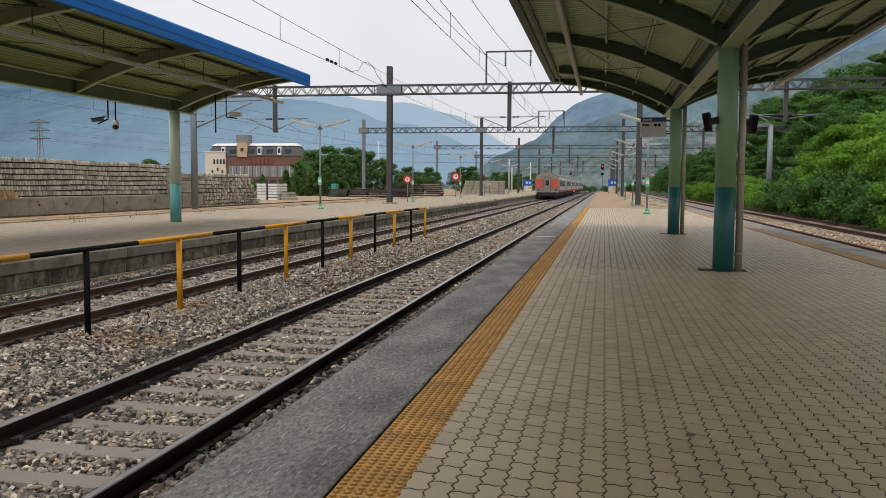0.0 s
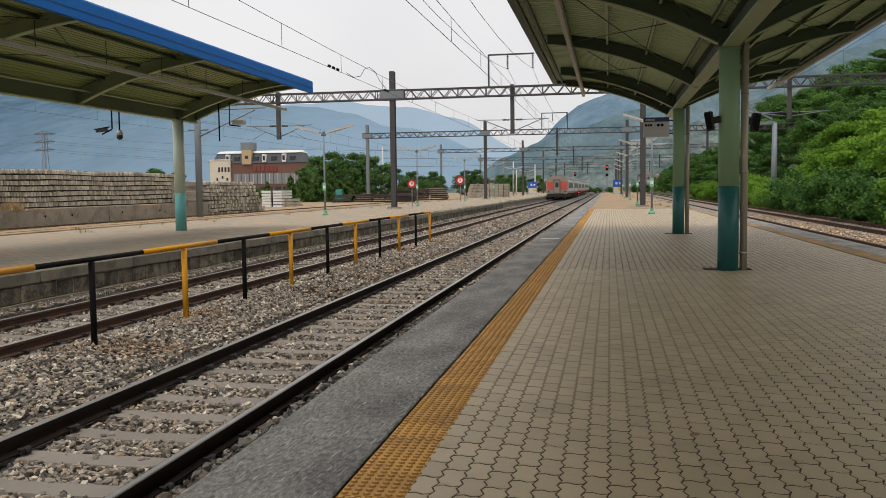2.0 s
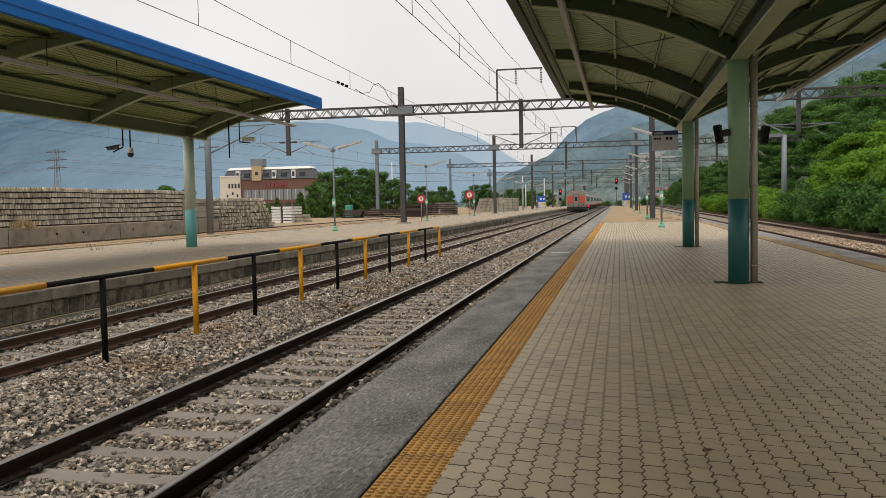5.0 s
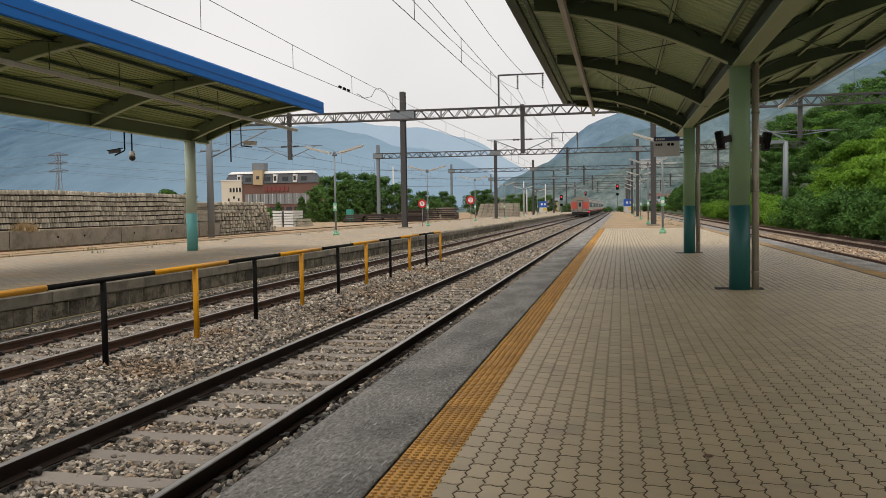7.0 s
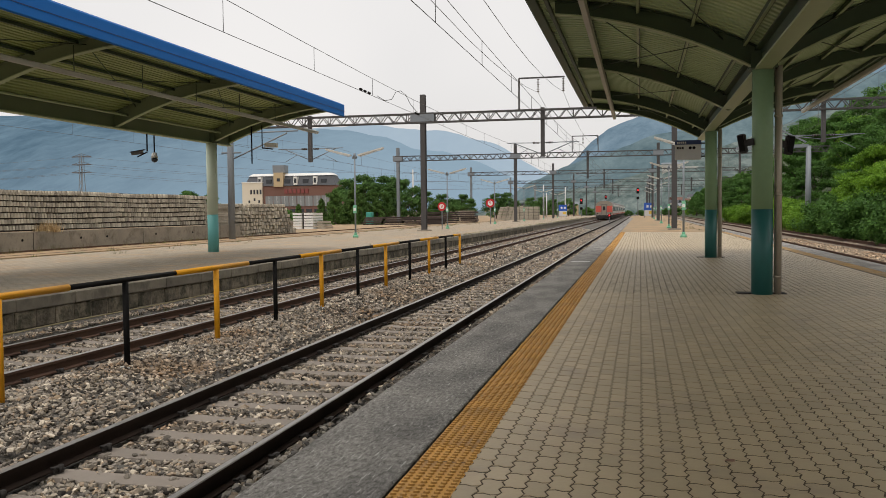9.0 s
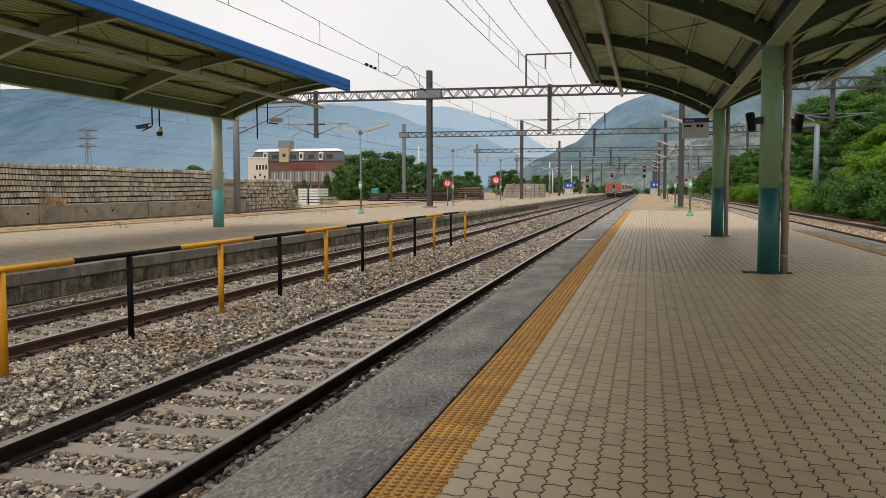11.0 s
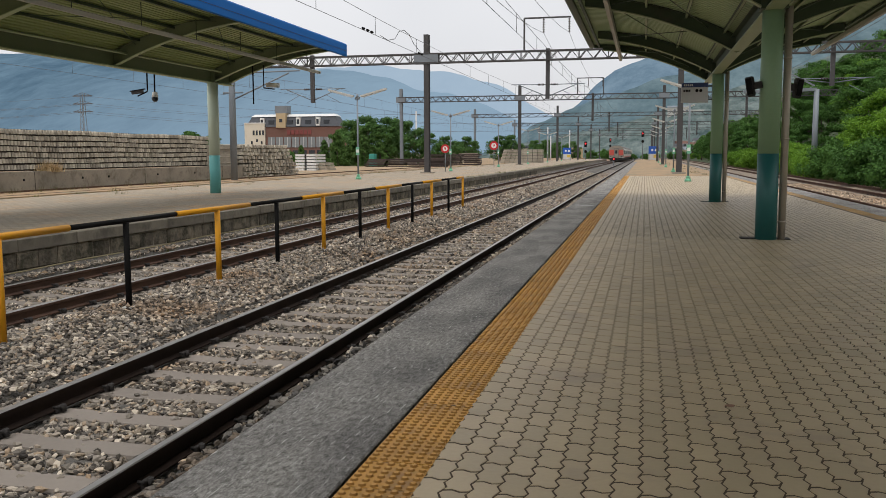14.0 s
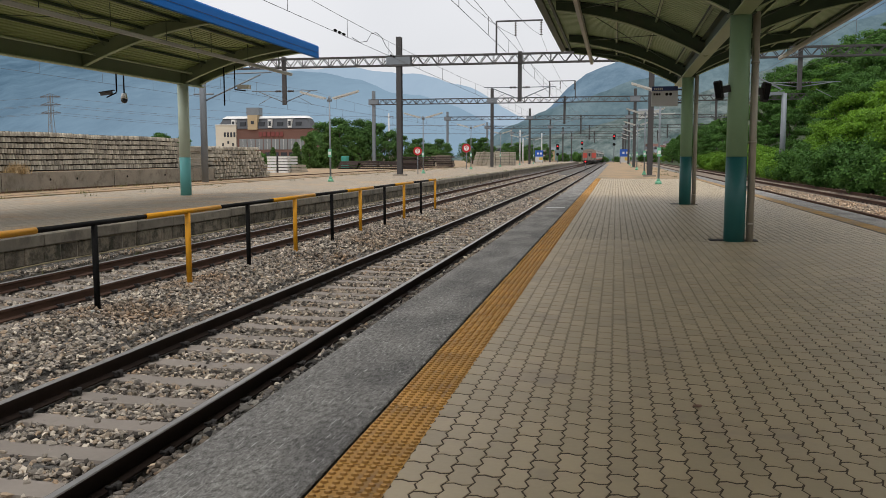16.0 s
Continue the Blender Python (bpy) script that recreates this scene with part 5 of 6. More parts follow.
def coach_parts(th, y0, last):
    b = bmesh.new()
    w = CW
    prof = [(-w + 0.06, 0.40), (w - 0.06, 0.40), (w, 0.5), (w, 2.3), (w - 0.06, 2.55), (w - 0.35, 2.84), (w - 1.0, 3.15), (-w + 1.0, 3.15), (-w + 0.35, 2.84), (-w + 0.06, 2.55), (-w, 2.3), (-w, 0.5)]
    sweep_y(b, prof, y0 + 0.3, y0 + CL - 0.3)
    c = part("coach", b, M_coach, th, "silver passenger coach with a grey and red end")
    b = bmesh.new()
    prof2 = [(w - 0.04, 2.57), (w - 0.33, 2.88), (w - 1.0, 3.19), (-w + 1.0, 3.19), (-w + 0.33, 2.88), (-w + 0.04, 2.57)]
    sweep_y(b, prof2, y0 + 0.28, y0 + CL - 0.28)
    part("roof", b, M_coachroof, c, "grey coach roof")
    for s in (-1, 1):
        for k in range(9):
            b = bmesh.new()
            ya = y0 + 3.0 + k * 2.0
            box(b, s * w - 0.03, s * w + 0.03, ya, ya + 1.45, 1.25, 2.1)
            part("window", b, M_window, c)
        b = bmesh.new()
        box(b, s * w - 0.012, s * w + 0.012, y0 + 0.4, y0 + CL - 0.4, 0.46, 0.68)
        part("stripe", b, M_coachred, c, "red lower stripe")
        b = bmesh.new()
        box(b, s * w - 0.02, s * w + 0.02, y0 + 0.8, y0 + 1.8, 0.42, 2.1)
        part("door", b, M_coachend, c, "grey side door")
    b = bmesh.new()
    box(b, -w + 0.2, w - 0.2, y0 + 0.9, y0 + CL - 0.9, -0.2, 0.39)
    part("underframe", b, M_under, c)
    for yb in (y0 + 3.2, y0 + CL - 3.2):
        for yy in (-1.1, 1.1):
            for s in (-1, 1):
                b = bmesh.new()
                tube(b, (s * 0.72, yb + yy, RT + 0.43), (s * 0.80, yb + yy, RT + 0.43), 0.43, 14)
                part("wheel", b, M_under, c)
        b = bmesh.new()
        box(b, -1.1, 1.1, yb - 1.7, yb + 1.7, RT + 0.3, RT + 0.65)
        part("bogie", b, M_under, c)
    if last:
        ye = y0 + 0.3
        b = bmesh.new()
        sweep_y(b, [(x * 0.995, z) for x, z in prof[2:11]] + [(-w * 0.995, 0.45)], ye - 0.06, ye - 0.005)
        e = part("end_wall", b, M_coachend, c, "grey-brown coach end wall")
        for s in (-1, 1):
            b = bmesh.new()
            xa, xb = sorted((s * 0.52, s * (w - 0.10)))
            box(b, xa, xb, ye - 0.10, ye - 0.062, 0.98, 2.2)
            part("red_panel", b, M_coachred, e, "faded red end panel")
            b = bmesh.new()
            box(b, s * 1.25 - 0.1, s * 1.25 + 0.1, ye - 0.12, ye - 0.062, 0.62, 0.82)
            part("tail_lamp", b, M_under, e, "unlit tail lamp")
        b = bmesh.new()
        box(b, -0.52, 0.52, ye - 0.25, ye - 0.062, 0.42, 2.55)
        g = part("gangway", b, M_coachend, e, "grey gangway frame")
        b = bmesh.new()
        box(b, -0.40, 0.40, ye - 0.27, ye - 0.252, 0.45, 2.4)
        part("end_door", b, M_coachend, e, "grey end door")
        for s in (-1, 1):
            b = bmesh.new()
            box(b, s * 0.46 - 0.05, s * 0.46 + 0.05, ye - 0.31, ye - 0.253, 0.42, 2.55)
            part("gangway_post", b, M_coachroof, e, "dark gangway edge")
        b = bmesh.new()
        box(b, -0.51, 0.51, ye - 0.31, ye - 0.253, 2.45, 2.58)
        part("gangway_hood", b, M_coachroof, e, "dark gangway hood")
        for s in (-1, 1):
            b = bmesh.new()
            box(b, s * w - 0.016, s * w + 0.016, ye + 0.02, ye + 0.48, 0.98, 2.2)
            part("side_panel", b, M_coachred, c, "red corner panel")
        b = bmesh.new()
        box(b, -0.24, 0.24, ye - 0.285, ye - 0.272, 1.35, 2.1)
        part("door_window", b, M_window, e)
        b = bmesh.new()
        box(b, -w + 0.15, w - 0.15, ye - 0.3, ye - 0.0, -0.1, 0.38)
        tube(b, (0, ye - 0.7, 0.25), (0, ye, 0.25), 0.14, 8)
        for s in (-1, 1):
            tube(b, (s * 0.9, ye - 0.5, 0.3), (s * 0.9, ye, 0.3), 0.16, 10)
            box(b, s * 1.1 - 0.2, s * 1.1 + 0.2, ye - 0.2, ye, -0.35, 0.3)
        part("buffer_beam", b, M_under, e)
    return c


TRAIN = thing("passenger_train", "departing passenger train of silver coaches with a red and grey end", "train")
for k in range(6):
    c = coach_parts(TRAIN, 0.0, k == 0)
    c.matrix_local = pose(0, k * CL, 0)


# ---- distance ----
def ridge(name, pts, depth, D, material, label, rough, base=-8):
    """A long wooded slope: a crest line at y = D and its foot nearer the station."""
    n = 260
    xs = np.linspace(pts[0][0], pts[-1][0], n)
    zs = np.interp(xs, [p[0] for p in pts], [p[1] for p in pts])
    v, f = [], []
    m = 14
    for j in range(m + 1):
        u = j / m
        for i in range(n):
            h = zs[i] + rough * (noise.fractal(Vector((xs[i] / (rough * 14), 3.1, D)), 1.0, 2.0, 5))
            k = u ** 0.85
            q = noise.fractal(Vector((xs[i] / (rough * 22), u * 3.0, D + 9)), 1.0, 2.0, 4) * rough * 1.6 * math.sin(math.pi * u)
            v.append((xs[i] * (1 - (1 - u) * depth / D), D - depth * (1 - u), max(base, base + (h - base) * k + q)))
    for j in range(m):
        for i in range(n - 1):
            a = j * n + i
            f.append((a, a + 1, a + n + 1, a + n))
    ob = new(name, soup(name, v, f, material))
    for p in ob.data.polygons:
        p.use_smooth = True
    return tagged(ob, label, "mountain", "distant mountains", kind="structure")


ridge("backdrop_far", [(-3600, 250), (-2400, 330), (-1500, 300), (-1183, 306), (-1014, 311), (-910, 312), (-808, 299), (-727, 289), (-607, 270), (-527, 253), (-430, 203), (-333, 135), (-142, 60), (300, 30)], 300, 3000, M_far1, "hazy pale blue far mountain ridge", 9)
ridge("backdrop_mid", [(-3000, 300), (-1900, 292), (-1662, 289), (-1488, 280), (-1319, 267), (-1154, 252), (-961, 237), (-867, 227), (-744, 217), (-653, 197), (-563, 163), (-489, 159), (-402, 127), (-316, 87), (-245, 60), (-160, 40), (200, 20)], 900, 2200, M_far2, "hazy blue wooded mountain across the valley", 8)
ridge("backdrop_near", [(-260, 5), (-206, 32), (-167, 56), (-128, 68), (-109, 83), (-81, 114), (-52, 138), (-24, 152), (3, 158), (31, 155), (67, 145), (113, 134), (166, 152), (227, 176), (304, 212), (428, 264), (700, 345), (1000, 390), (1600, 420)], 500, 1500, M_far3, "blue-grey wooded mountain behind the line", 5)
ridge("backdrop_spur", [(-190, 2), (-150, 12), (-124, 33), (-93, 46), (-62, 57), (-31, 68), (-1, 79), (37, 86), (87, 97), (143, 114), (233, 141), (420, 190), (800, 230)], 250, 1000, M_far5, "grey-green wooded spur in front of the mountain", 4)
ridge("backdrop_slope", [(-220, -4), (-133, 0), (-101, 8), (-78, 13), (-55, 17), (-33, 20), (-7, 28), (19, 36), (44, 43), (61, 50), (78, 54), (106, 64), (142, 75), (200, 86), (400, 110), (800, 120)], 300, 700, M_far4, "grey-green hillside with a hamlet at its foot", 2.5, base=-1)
# hamlet at the foot of the slope
rng = random.Random(11)
for k in range(58):
    yy = rng.uniform(380, 640)
    xx = yy * (rng.uniform(0.035, 0.17) if k % 3 else rng.uniform(-0.17, -0.075))
    hh, ww = rng.uniform(2.5, 5), rng.uniform(4, 8)
    gz = -1 + max(0, (yy - 400) / 300) * max(0, 18 + xx * 0.35)
    th = thing("house", "small far pale house at the foot of the hill", "house", "far houses", at=pose(xx, yy, gz, 0, 0, rng.uniform(-30, 30)))
    b = bmesh.new()
    box(b, -ww / 2, ww / 2, -3, 3, -3, hh)
    w = part("wall", b, (M_cream, M_greysign, M_white, M_tan)[k % 4], th)
    b = bmesh.new()
    v = box(b, -ww / 2 - 0.3, ww / 2 + 0.3, -3.3, 3.3, hh, hh + 1.4)
    for q in v[4:]:
        q.co.y *= 0.1
    part("roof", b, (M_slate, M_galv, M_slate, M_brick)[(k * 7) % 4], th)
    for i in range(2):
        b = bmesh.new()
        box(b, -ww / 4 + i * ww / 2 - 0.6, -ww / 4 + i * ww / 2 + 0.6, -3.06, -2.9, hh - 2.2, hh - 0.8)
        part("window", b, M_window, w)

# Muted wall and window greys hold the haze in front of this building.
th = thing("works_building", "long pale works building low on the far slope", "building", at=pose(25.5, 600, 27))
b = bmesh.new()
box(b, -11.5, 2.5, -3, 3, -3, 4.2)
w = part("wall", b, M_lampw, th)
b = bmesh.new()
box(b, 2.6, 11.5, -2, 4, -3, 2.6)
part("low_wing", b, M_lampw, th, "lower pale wing")
b = bmesh.new()
vv = box(b, -12, 3, -3.4, 3.4, 4.2, 5.4)
for q in vv[4:]:
    q.co.y *= 0.15
part("roof", b, M_galv, th, "grey metal roof")
for i in range(5):
    b = bmesh.new()
    box(b, -10.6 + i * 2.6, -9.2 + i * 2.6, -3.06, -2.9, 1.4, 2.6)
    part("window", b, M_galv, w)

# power pylon on the left
th = thing("power_pylon", "grey lattice power pylon in front of the hazy mountain", "pylon", at=pose(-279, 400, -1.5))
for s in (-1, 1):
    for q in (-1, 1):
        b = bmesh.new()
        bar(b, (s * 1.9, q * 1.9, -1), (s * 0.8, q * 0.8, 24), 0.22)
        bar(b, (s * 0.8, q * 0.8, 24), (s * 0.8, q * 0.8, 34), 0.25)
        part("leg", b, M_galv, th)
for z in (25, 29, 33):
    b = bmesh.new()
    bar(b, (-5.5, 0, z), (5.5, 0, z), 0.5)
    bar(b, (-5.5, 0, z), (0, 0, z + 1.6), 0.2)
    bar(b, (5.5, 0, z), (0, 0, z + 1.6), 0.2)
    part("cross_arm", b, M_wire, th)
for k in range(7):
    b = bmesh.new()
    z0, z1 = k * 3.6, k * 3.6 + 3.6
    r0, r1 = 1.9 - 1.1 * z0 / 24, 1.9 - 1.1 * min(z1, 24) / 24
    bar(b, (-r0, -r0, z0), (r1, -r1, z1), 0.16)
    bar(b, (r0, -r0, z0), (-r1, -r1, z1), 0.16)
    part("brace", b, M_galv, th)
for z, dx in ((25, -5.5), (29, -5.5), (25, 5.5), (29, 5.5), (33, 0)):
    b = bmesh.new()
    line = []
    for i in range(-14, 15):
        u = i / 14
        p = (-279 + dx + u * 220, 400 + u * 40, z - 1.5 - 11 * abs(u) * (1.35 - abs(u)) * 1.2 + (6 * u if u > 0 else 0) * -1)
        line.append(p)
    polytube(b, line, 0.05, 4)
    lone("power_line", b, M_wire, "thin dark power line strung from the lattice pylon", "power line", "power lines")


# ---- trees ----
def leaf_cloud(rs, centres, radii, per, size, flat=0.72):
    """Small leaf faces strewn over clumps."""
    n = len(centres) * per
    c = np.repeat(np.asarray(centres), per, 0)
    r = np.repeat(np.asarray(radii), per)
    d = rs.normal(size=(n, 3))
    d /= np.linalg.norm(d, axis=1)[:, None]
    rad = r * rs.uniform(0.3, 1.12, n)
    p = c + d * rad[:, None] * np.array([1, 1, flat])
    nrm = d + rs.normal(size=(n, 3)) * 0.55 + np.array([0, 0, 0.55])
    nrm /= np.linalg.norm(nrm, axis=1)[:, None]
    t = np.cross(nrm, rs.normal(size=(n, 3)))
    t /= np.linalg.norm(t, axis=1)[:, None]
    w = np.cross(nrm, t)
    s = size * rs.uniform(0.6, 1.35, n)[:, None]
    v = np.stack([p - t * s - w * s * 0.35, p + w * s * 0.75 + nrm * s * 0.1, p + t * s - w * s * 0.35], 1).reshape(-1, 3)
    f = np.arange(n * 3).reshape(-1, 3)
    return v, f


def tree_model(name, label, seed, h, spread, trunk_h, clumps, per, size, leaf, conifer=False, flat=0.72):
    rs = np.random.RandomState(seed)
    th = thing(name, label, "tree" if name != "bush" else "bush", "trees")
    b = bmesh.new()
    tube(b, (0, 0, -0.4), (0, 0, trunk_h), 0.035 * h, 8, 0.022 * h)
    part("trunk", b, M_bark, th)
    cs, rr = [], []
    if conifer:
        for i in range(clumps):
            u = (i + 0.5) / clumps
            a = rs.uniform(0, 6.28)
            rad = spread * (1 - u) ** 0.75 * rs.uniform(0.35, 1.0)
            cs.append((math.cos(a) * rad, math.sin(a) * rad, 0.25 + (h - 0.3) * u))
            rr.append(0.12 * h * (1.1 - 0.6 * u))
    else:
        for i in range(clumps):
            a, u = rs.uniform(0, 6.28), rs.uniform(0, 1)
            zc = trunk_h * 0.55 + (h - trunk_h * 0.55) * u
            prof = math.sin(math.pi * min(0.98, 0.16 + 0.8 * u)) ** 0.7
            rad = spread * prof * math.sqrt(rs.uniform(0.15, 1.0))
            cs.append((math.cos(a) * rad, math.sin(a) * rad, zc))
            rr.append(spread * rs.uniform(0.16, 0.33))
    for i in range(0, clumps, max(1, clumps // 7)):
        b = bmesh.new()
        x, y, z = cs[i]
        tube(b, (0, 0, min(trunk_h * 0.8, z * 0.7)), (x * 0.8, y * 0.8, z), 0.012 * h, 5, 0.005 * h)
        part("limb", b, M_bark, th)
    v, f = leaf_cloud(rs, cs, rr, per, size, flat)
    ob = new("crown", soup("crown", v, f, leaf))
    ob.parent = th
    return th


models = {
    "bright1": tree_model("tree", "bright green broadleaf tree on the railway bank", 1, 5.6, 2.9, 2.0, 85, 330, 0.08, M_leaf, flat=0.36),
    "bright2": tree_model("tree", "bright green broadleaf tree on the railway bank", 2, 4.4, 2.6, 1.5, 80, 320, 0.078, M_leaf, flat=0.36),
    "mid1": tree_model("tree", "dark green wooded-bank tree with a dense crown", 3, 8.0, 3.6, 2.6, 76, 300, 0.115, M_leaf2, flat=0.45),
    "mid2": tree_model("tree", "dark green wooded-bank tree with a dense crown", 4, 6.5, 3.2, 2.2, 70, 290, 0.11, M_leaf2, flat=0.45),
    "bush": tree_model("bush", "low leafy bush along the track edge", 5, 2.2, 1.7, 0.6, 44, 260, 0.065, M_leaf),
    "bushd": tree_model("bush", "low dark leafy bush along the track edge", 6, 2.2, 1.8, 0.6, 44, 260, 0.07, M_leaf2),
    "con": tree_model("conifer", "dense dark green conifer by the yard", 7, 5.0, 1.7, 1.0, 54, 140, 0.12, M_leaf3, True),
    "round": tree_model("tree", "round dark green tree behind the yard", 8, 5.6, 3.0, 1.8, 48, 150, 0.15, M_leaf4),
}
used = set()


def plant(kind, x, y, z, scale=1.0, turn=0.0):
    src = models[kind]
    m = pose(x, y, z, 0, 0, turn)
    if kind not in used:
        used.add(kind)
        src.matrix_world = m @ Matrix.Scale(scale, 4)
        return src
    ob = copy_thing(src, m)
    ob.scale = (scale, scale, scale)
    return ob


# right bank
def bank_z(x, y):
    k = max(0.0, x - 12.9)
    rise = 0.30 + 0.25 * min(1.0, max(0.0, (y - 30) / 90.0))
    return -0.75 + min(k, 90) * rise * min(1.0, k / 8.0) + 0.5 * noise.noise(Vector((x * 0.1, y * 0.08, 2)))


v, f = [], []
nx, ny = 50, 70
for j in range(ny + 1):
    yy = -15 + (520 + 15) * (j / ny) ** 1.5
    for i in range(nx + 1):
        xx = 12.8 + 260 * (i / nx) ** 1.8
        v.append((xx, yy, bank_z(xx, yy)))
for j in range(ny):
    for i in range(nx):
        a = j * (nx + 1) + i
        f.append((a, a + 1, a + nx + 2, a + nx + 1))
M_bank = surface("bank_undergrowth", (0.035, 0.06, 0.02), (0.06, 0.075, 0.03), 0.4, 3, 0.95, bump=1.0, dist=0.3)
tagged(new("hillside", soup("hillside", v, f, M_bank)), "steep bank overgrown with trees beside the tracks", "hillside", kind="structure")

rng = random.Random(21)
# dark bushes hanging over the foot of the bank
for k in range(44):
    y = 34 + k * 2.5 + rng.uniform(-1, 1)
    x = 13.7 + rng.uniform(-0.3, 0.9)
    plant("bush" if k % 4 == 3 or y > 76 else "bushd", x, y, bank_z(x, y) - 0.15, rng.uniform(0.8, 1.35), rng.uniform(0, 360))
# the bright stand, lower towards its far end
for k in range(17):
    y = 44 + k * 2.3 + rng.uniform(-0.8, 0.8)
    x = 15.6 + rng.uniform(-0.5, 1.6)
    plant(("bright1", "bright2", "bright1")[k % 3], x, y, bank_z(x, y) - 0.2, rng.uniform(0.92, 1.15) * (1.0 if y < 66 else 0.62), rng.uniform(0, 360))
for k in range(10):
    y = 48 + k * 3.0 + rng.uniform(-1, 1)
    x = 18.2 + rng.uniform(0, 1.5)
    plant(("bright2", "mid2", "bright1")[k % 3], x, y, bank_z(x, y) - 0.3, rng.uniform(0.8, 1.0), rng.uniform(0, 360))
# dark woods up the slope
for k in range(52):
    y = 52 + rng.uniform(0, 1) ** 0.8 * 150
    x = 20.5 + rng.uniform(0, 1) * (6 + y * 0.24)
    plant(("mid1", "mid2", "bright1")[(k % 7 == 6) * 2 if k % 7 == 6 else k % 2], x, y, bank_z(x, y) - 0.4, rng.uniform(0.8, 1.2), rng.uniform(0, 360))
for k in range(34):
    y = 78 + k * 7.0
    x = 14.5 + rng.uniform(0, 7)
    plant(("mid1", "mid2", "bush")[k % 3], x, y, bank_z(x, y) - 0.3, rng.uniform(0.6, 0.95), rng.uniform(0, 360))

# trees behind the yard
for x, y, s in ((-39.5, 98, 0.5), (-37.0, 99, 0.62), (-34.6, 97, 0.8), (-33.0, 99, 0.98), (-31.2, 96.5, 0.72), (-36.0, 101, 0.85), (-29.8, 98, 0.62)):
    plant("con", x, y, -0.1, s, rng.uniform(0, 360))
for x, y, s in ((-40.6, 119, 1.05), (-37.6, 117, 1.12), (-34.6, 118, 1.1), (-32.0, 117, 1.0), (-28.8, 118, 0.72), (-26.6, 119, 0.66), (-30.1, 150, 0.75), (-31.8, 152, 0.6), (-25.8, 160, 0.8), (-23.9, 161, 0.82), (-33.5, 165, 0.6), (-19.5, 205, 0.7), (-22.5, 210, 0.8), (-26, 215, 0.8), (-18.5, 235, 0.8)):
    plant("round", x, y, -0.1, s, rng.uniform(0, 360))
for k in range(18):
    plant("bushd", -34 + k * 4.3 + rng.uniform(-1.5, 1.5), 310 + rng.uniform(0, 60), -1.1, rng.uniform(1.0, 1.8), rng.uniform(0, 360))
for x, y, s in ((-61.5, 112, 0.74), (-59.2, 114, 0.66)):
    plant("mid2", x, y, -0.3, s, rng.uniform(0, 360))
for x, y in ((-42.5, 100), (-46, 104)):
    plant("bushd", x, y, -0.1, rng.uniform(0.7, 1.0), rng.uniform(0, 360))


# weeds
def weeds(name, label, spots, seed, h, per=16, m=None):
    rs = np.random.RandomState(seed)
    v, f = [], []
    for x, y, z, k in spots:
        for _ in range(per):
            a = rs.uniform(0, 6.28)
            px, py = x + rs.normal() * 0.16 * k, y + rs.normal() * 0.22 * k
            L = h * k * rs.uniform(0.5, 1.2)
            lx, ly = math.cos(a) * L * 0.5, math.sin(a) * L * 0.5
            i = len(v)
            wx, wy = -math.sin(a) * 0.012, math.cos(a) * 0.012
            v += [(px - wx, py - wy, z - 0.02), (px + wx, py + wy, z - 0.02), (px + lx, py + ly, z + L)]
            f.append((i, i + 1, i + 2))
    return tagged(new(name, soup(name, v, f, m or M_grass)), label, "weeds", kind="stuff")


rng = random.Random(31)
weeds("weeds", "dry yellow-green weeds along the yard wall and platform", [(-22.0 + rng.uniform(-0.2, 0.6), rng.uniform(16, 46), -0.04, rng.uniform(0.5, 1.2)) for _ in range(60)]
      + [(rng.uniform(-19.5, -17.0), rng.uniform(20, 120), -0.02, rng.uniform(0.3, 0.8)) for _ in range(70)], 3, 0.22)
M_straw = surface("dry_straw", (0.50, 0.36, 0.19), (0.36, 0.26, 0.14), 0.8, 8, 0.9, island=0.35, bump=0)
weeds("weeds", "tan dried bush on top of the retaining wall", [(-22.55 + rng.uniform(-0.15, 0.1), 30.1 + rng.uniform(-0.22, 0.22), 0.70, rng.uniform(0.6, 1.25)) for _ in range(30)], 9, 0.36, 26, M_straw)
weeds("weeds", "dry leaf litter and straw along the wall foot", [(-22.1 + rng.uniform(-0.15, 0.5), rng.uniform(14, 47), -0.03, rng.uniform(0.3, 0.7)) for _ in range(150)], 10, 0.12, 14, M_straw)
weeds("weeds", "dry weeds rooted along the platform edge stones", [(EDGE_L - rng.uniform(0.0, 0.6), rng.uniform(24, 170), -0.01, rng.uniform(0.25, 0.7)) for _ in range(170)], 7, 0.2)
weeds("weeds", "low tufts on the sandy platform end", [(rng.uniform(2.8, 5.3), rng.uniform(54, 130), -0.02, rng.uniform(0.3, 0.9)) for _ in range(60)], 8, 0.18)
weeds("weeds", "yellowish grass at the edge of the bank", [(rng.uniform(12.4, 13.3), rng.uniform(25, 150), -0.72, rng.uniform(0.6, 1.4)) for _ in range(420)], 4, 0.4)
weeds("weeds", "short weeds at the foot of the platform wall", [(EDGE_L + rng.uniform(0.05, 0.3), rng.uniform(6, 60), -0.66, rng.uniform(0.3, 0.8)) for _ in range(160)], 5, 0.2)
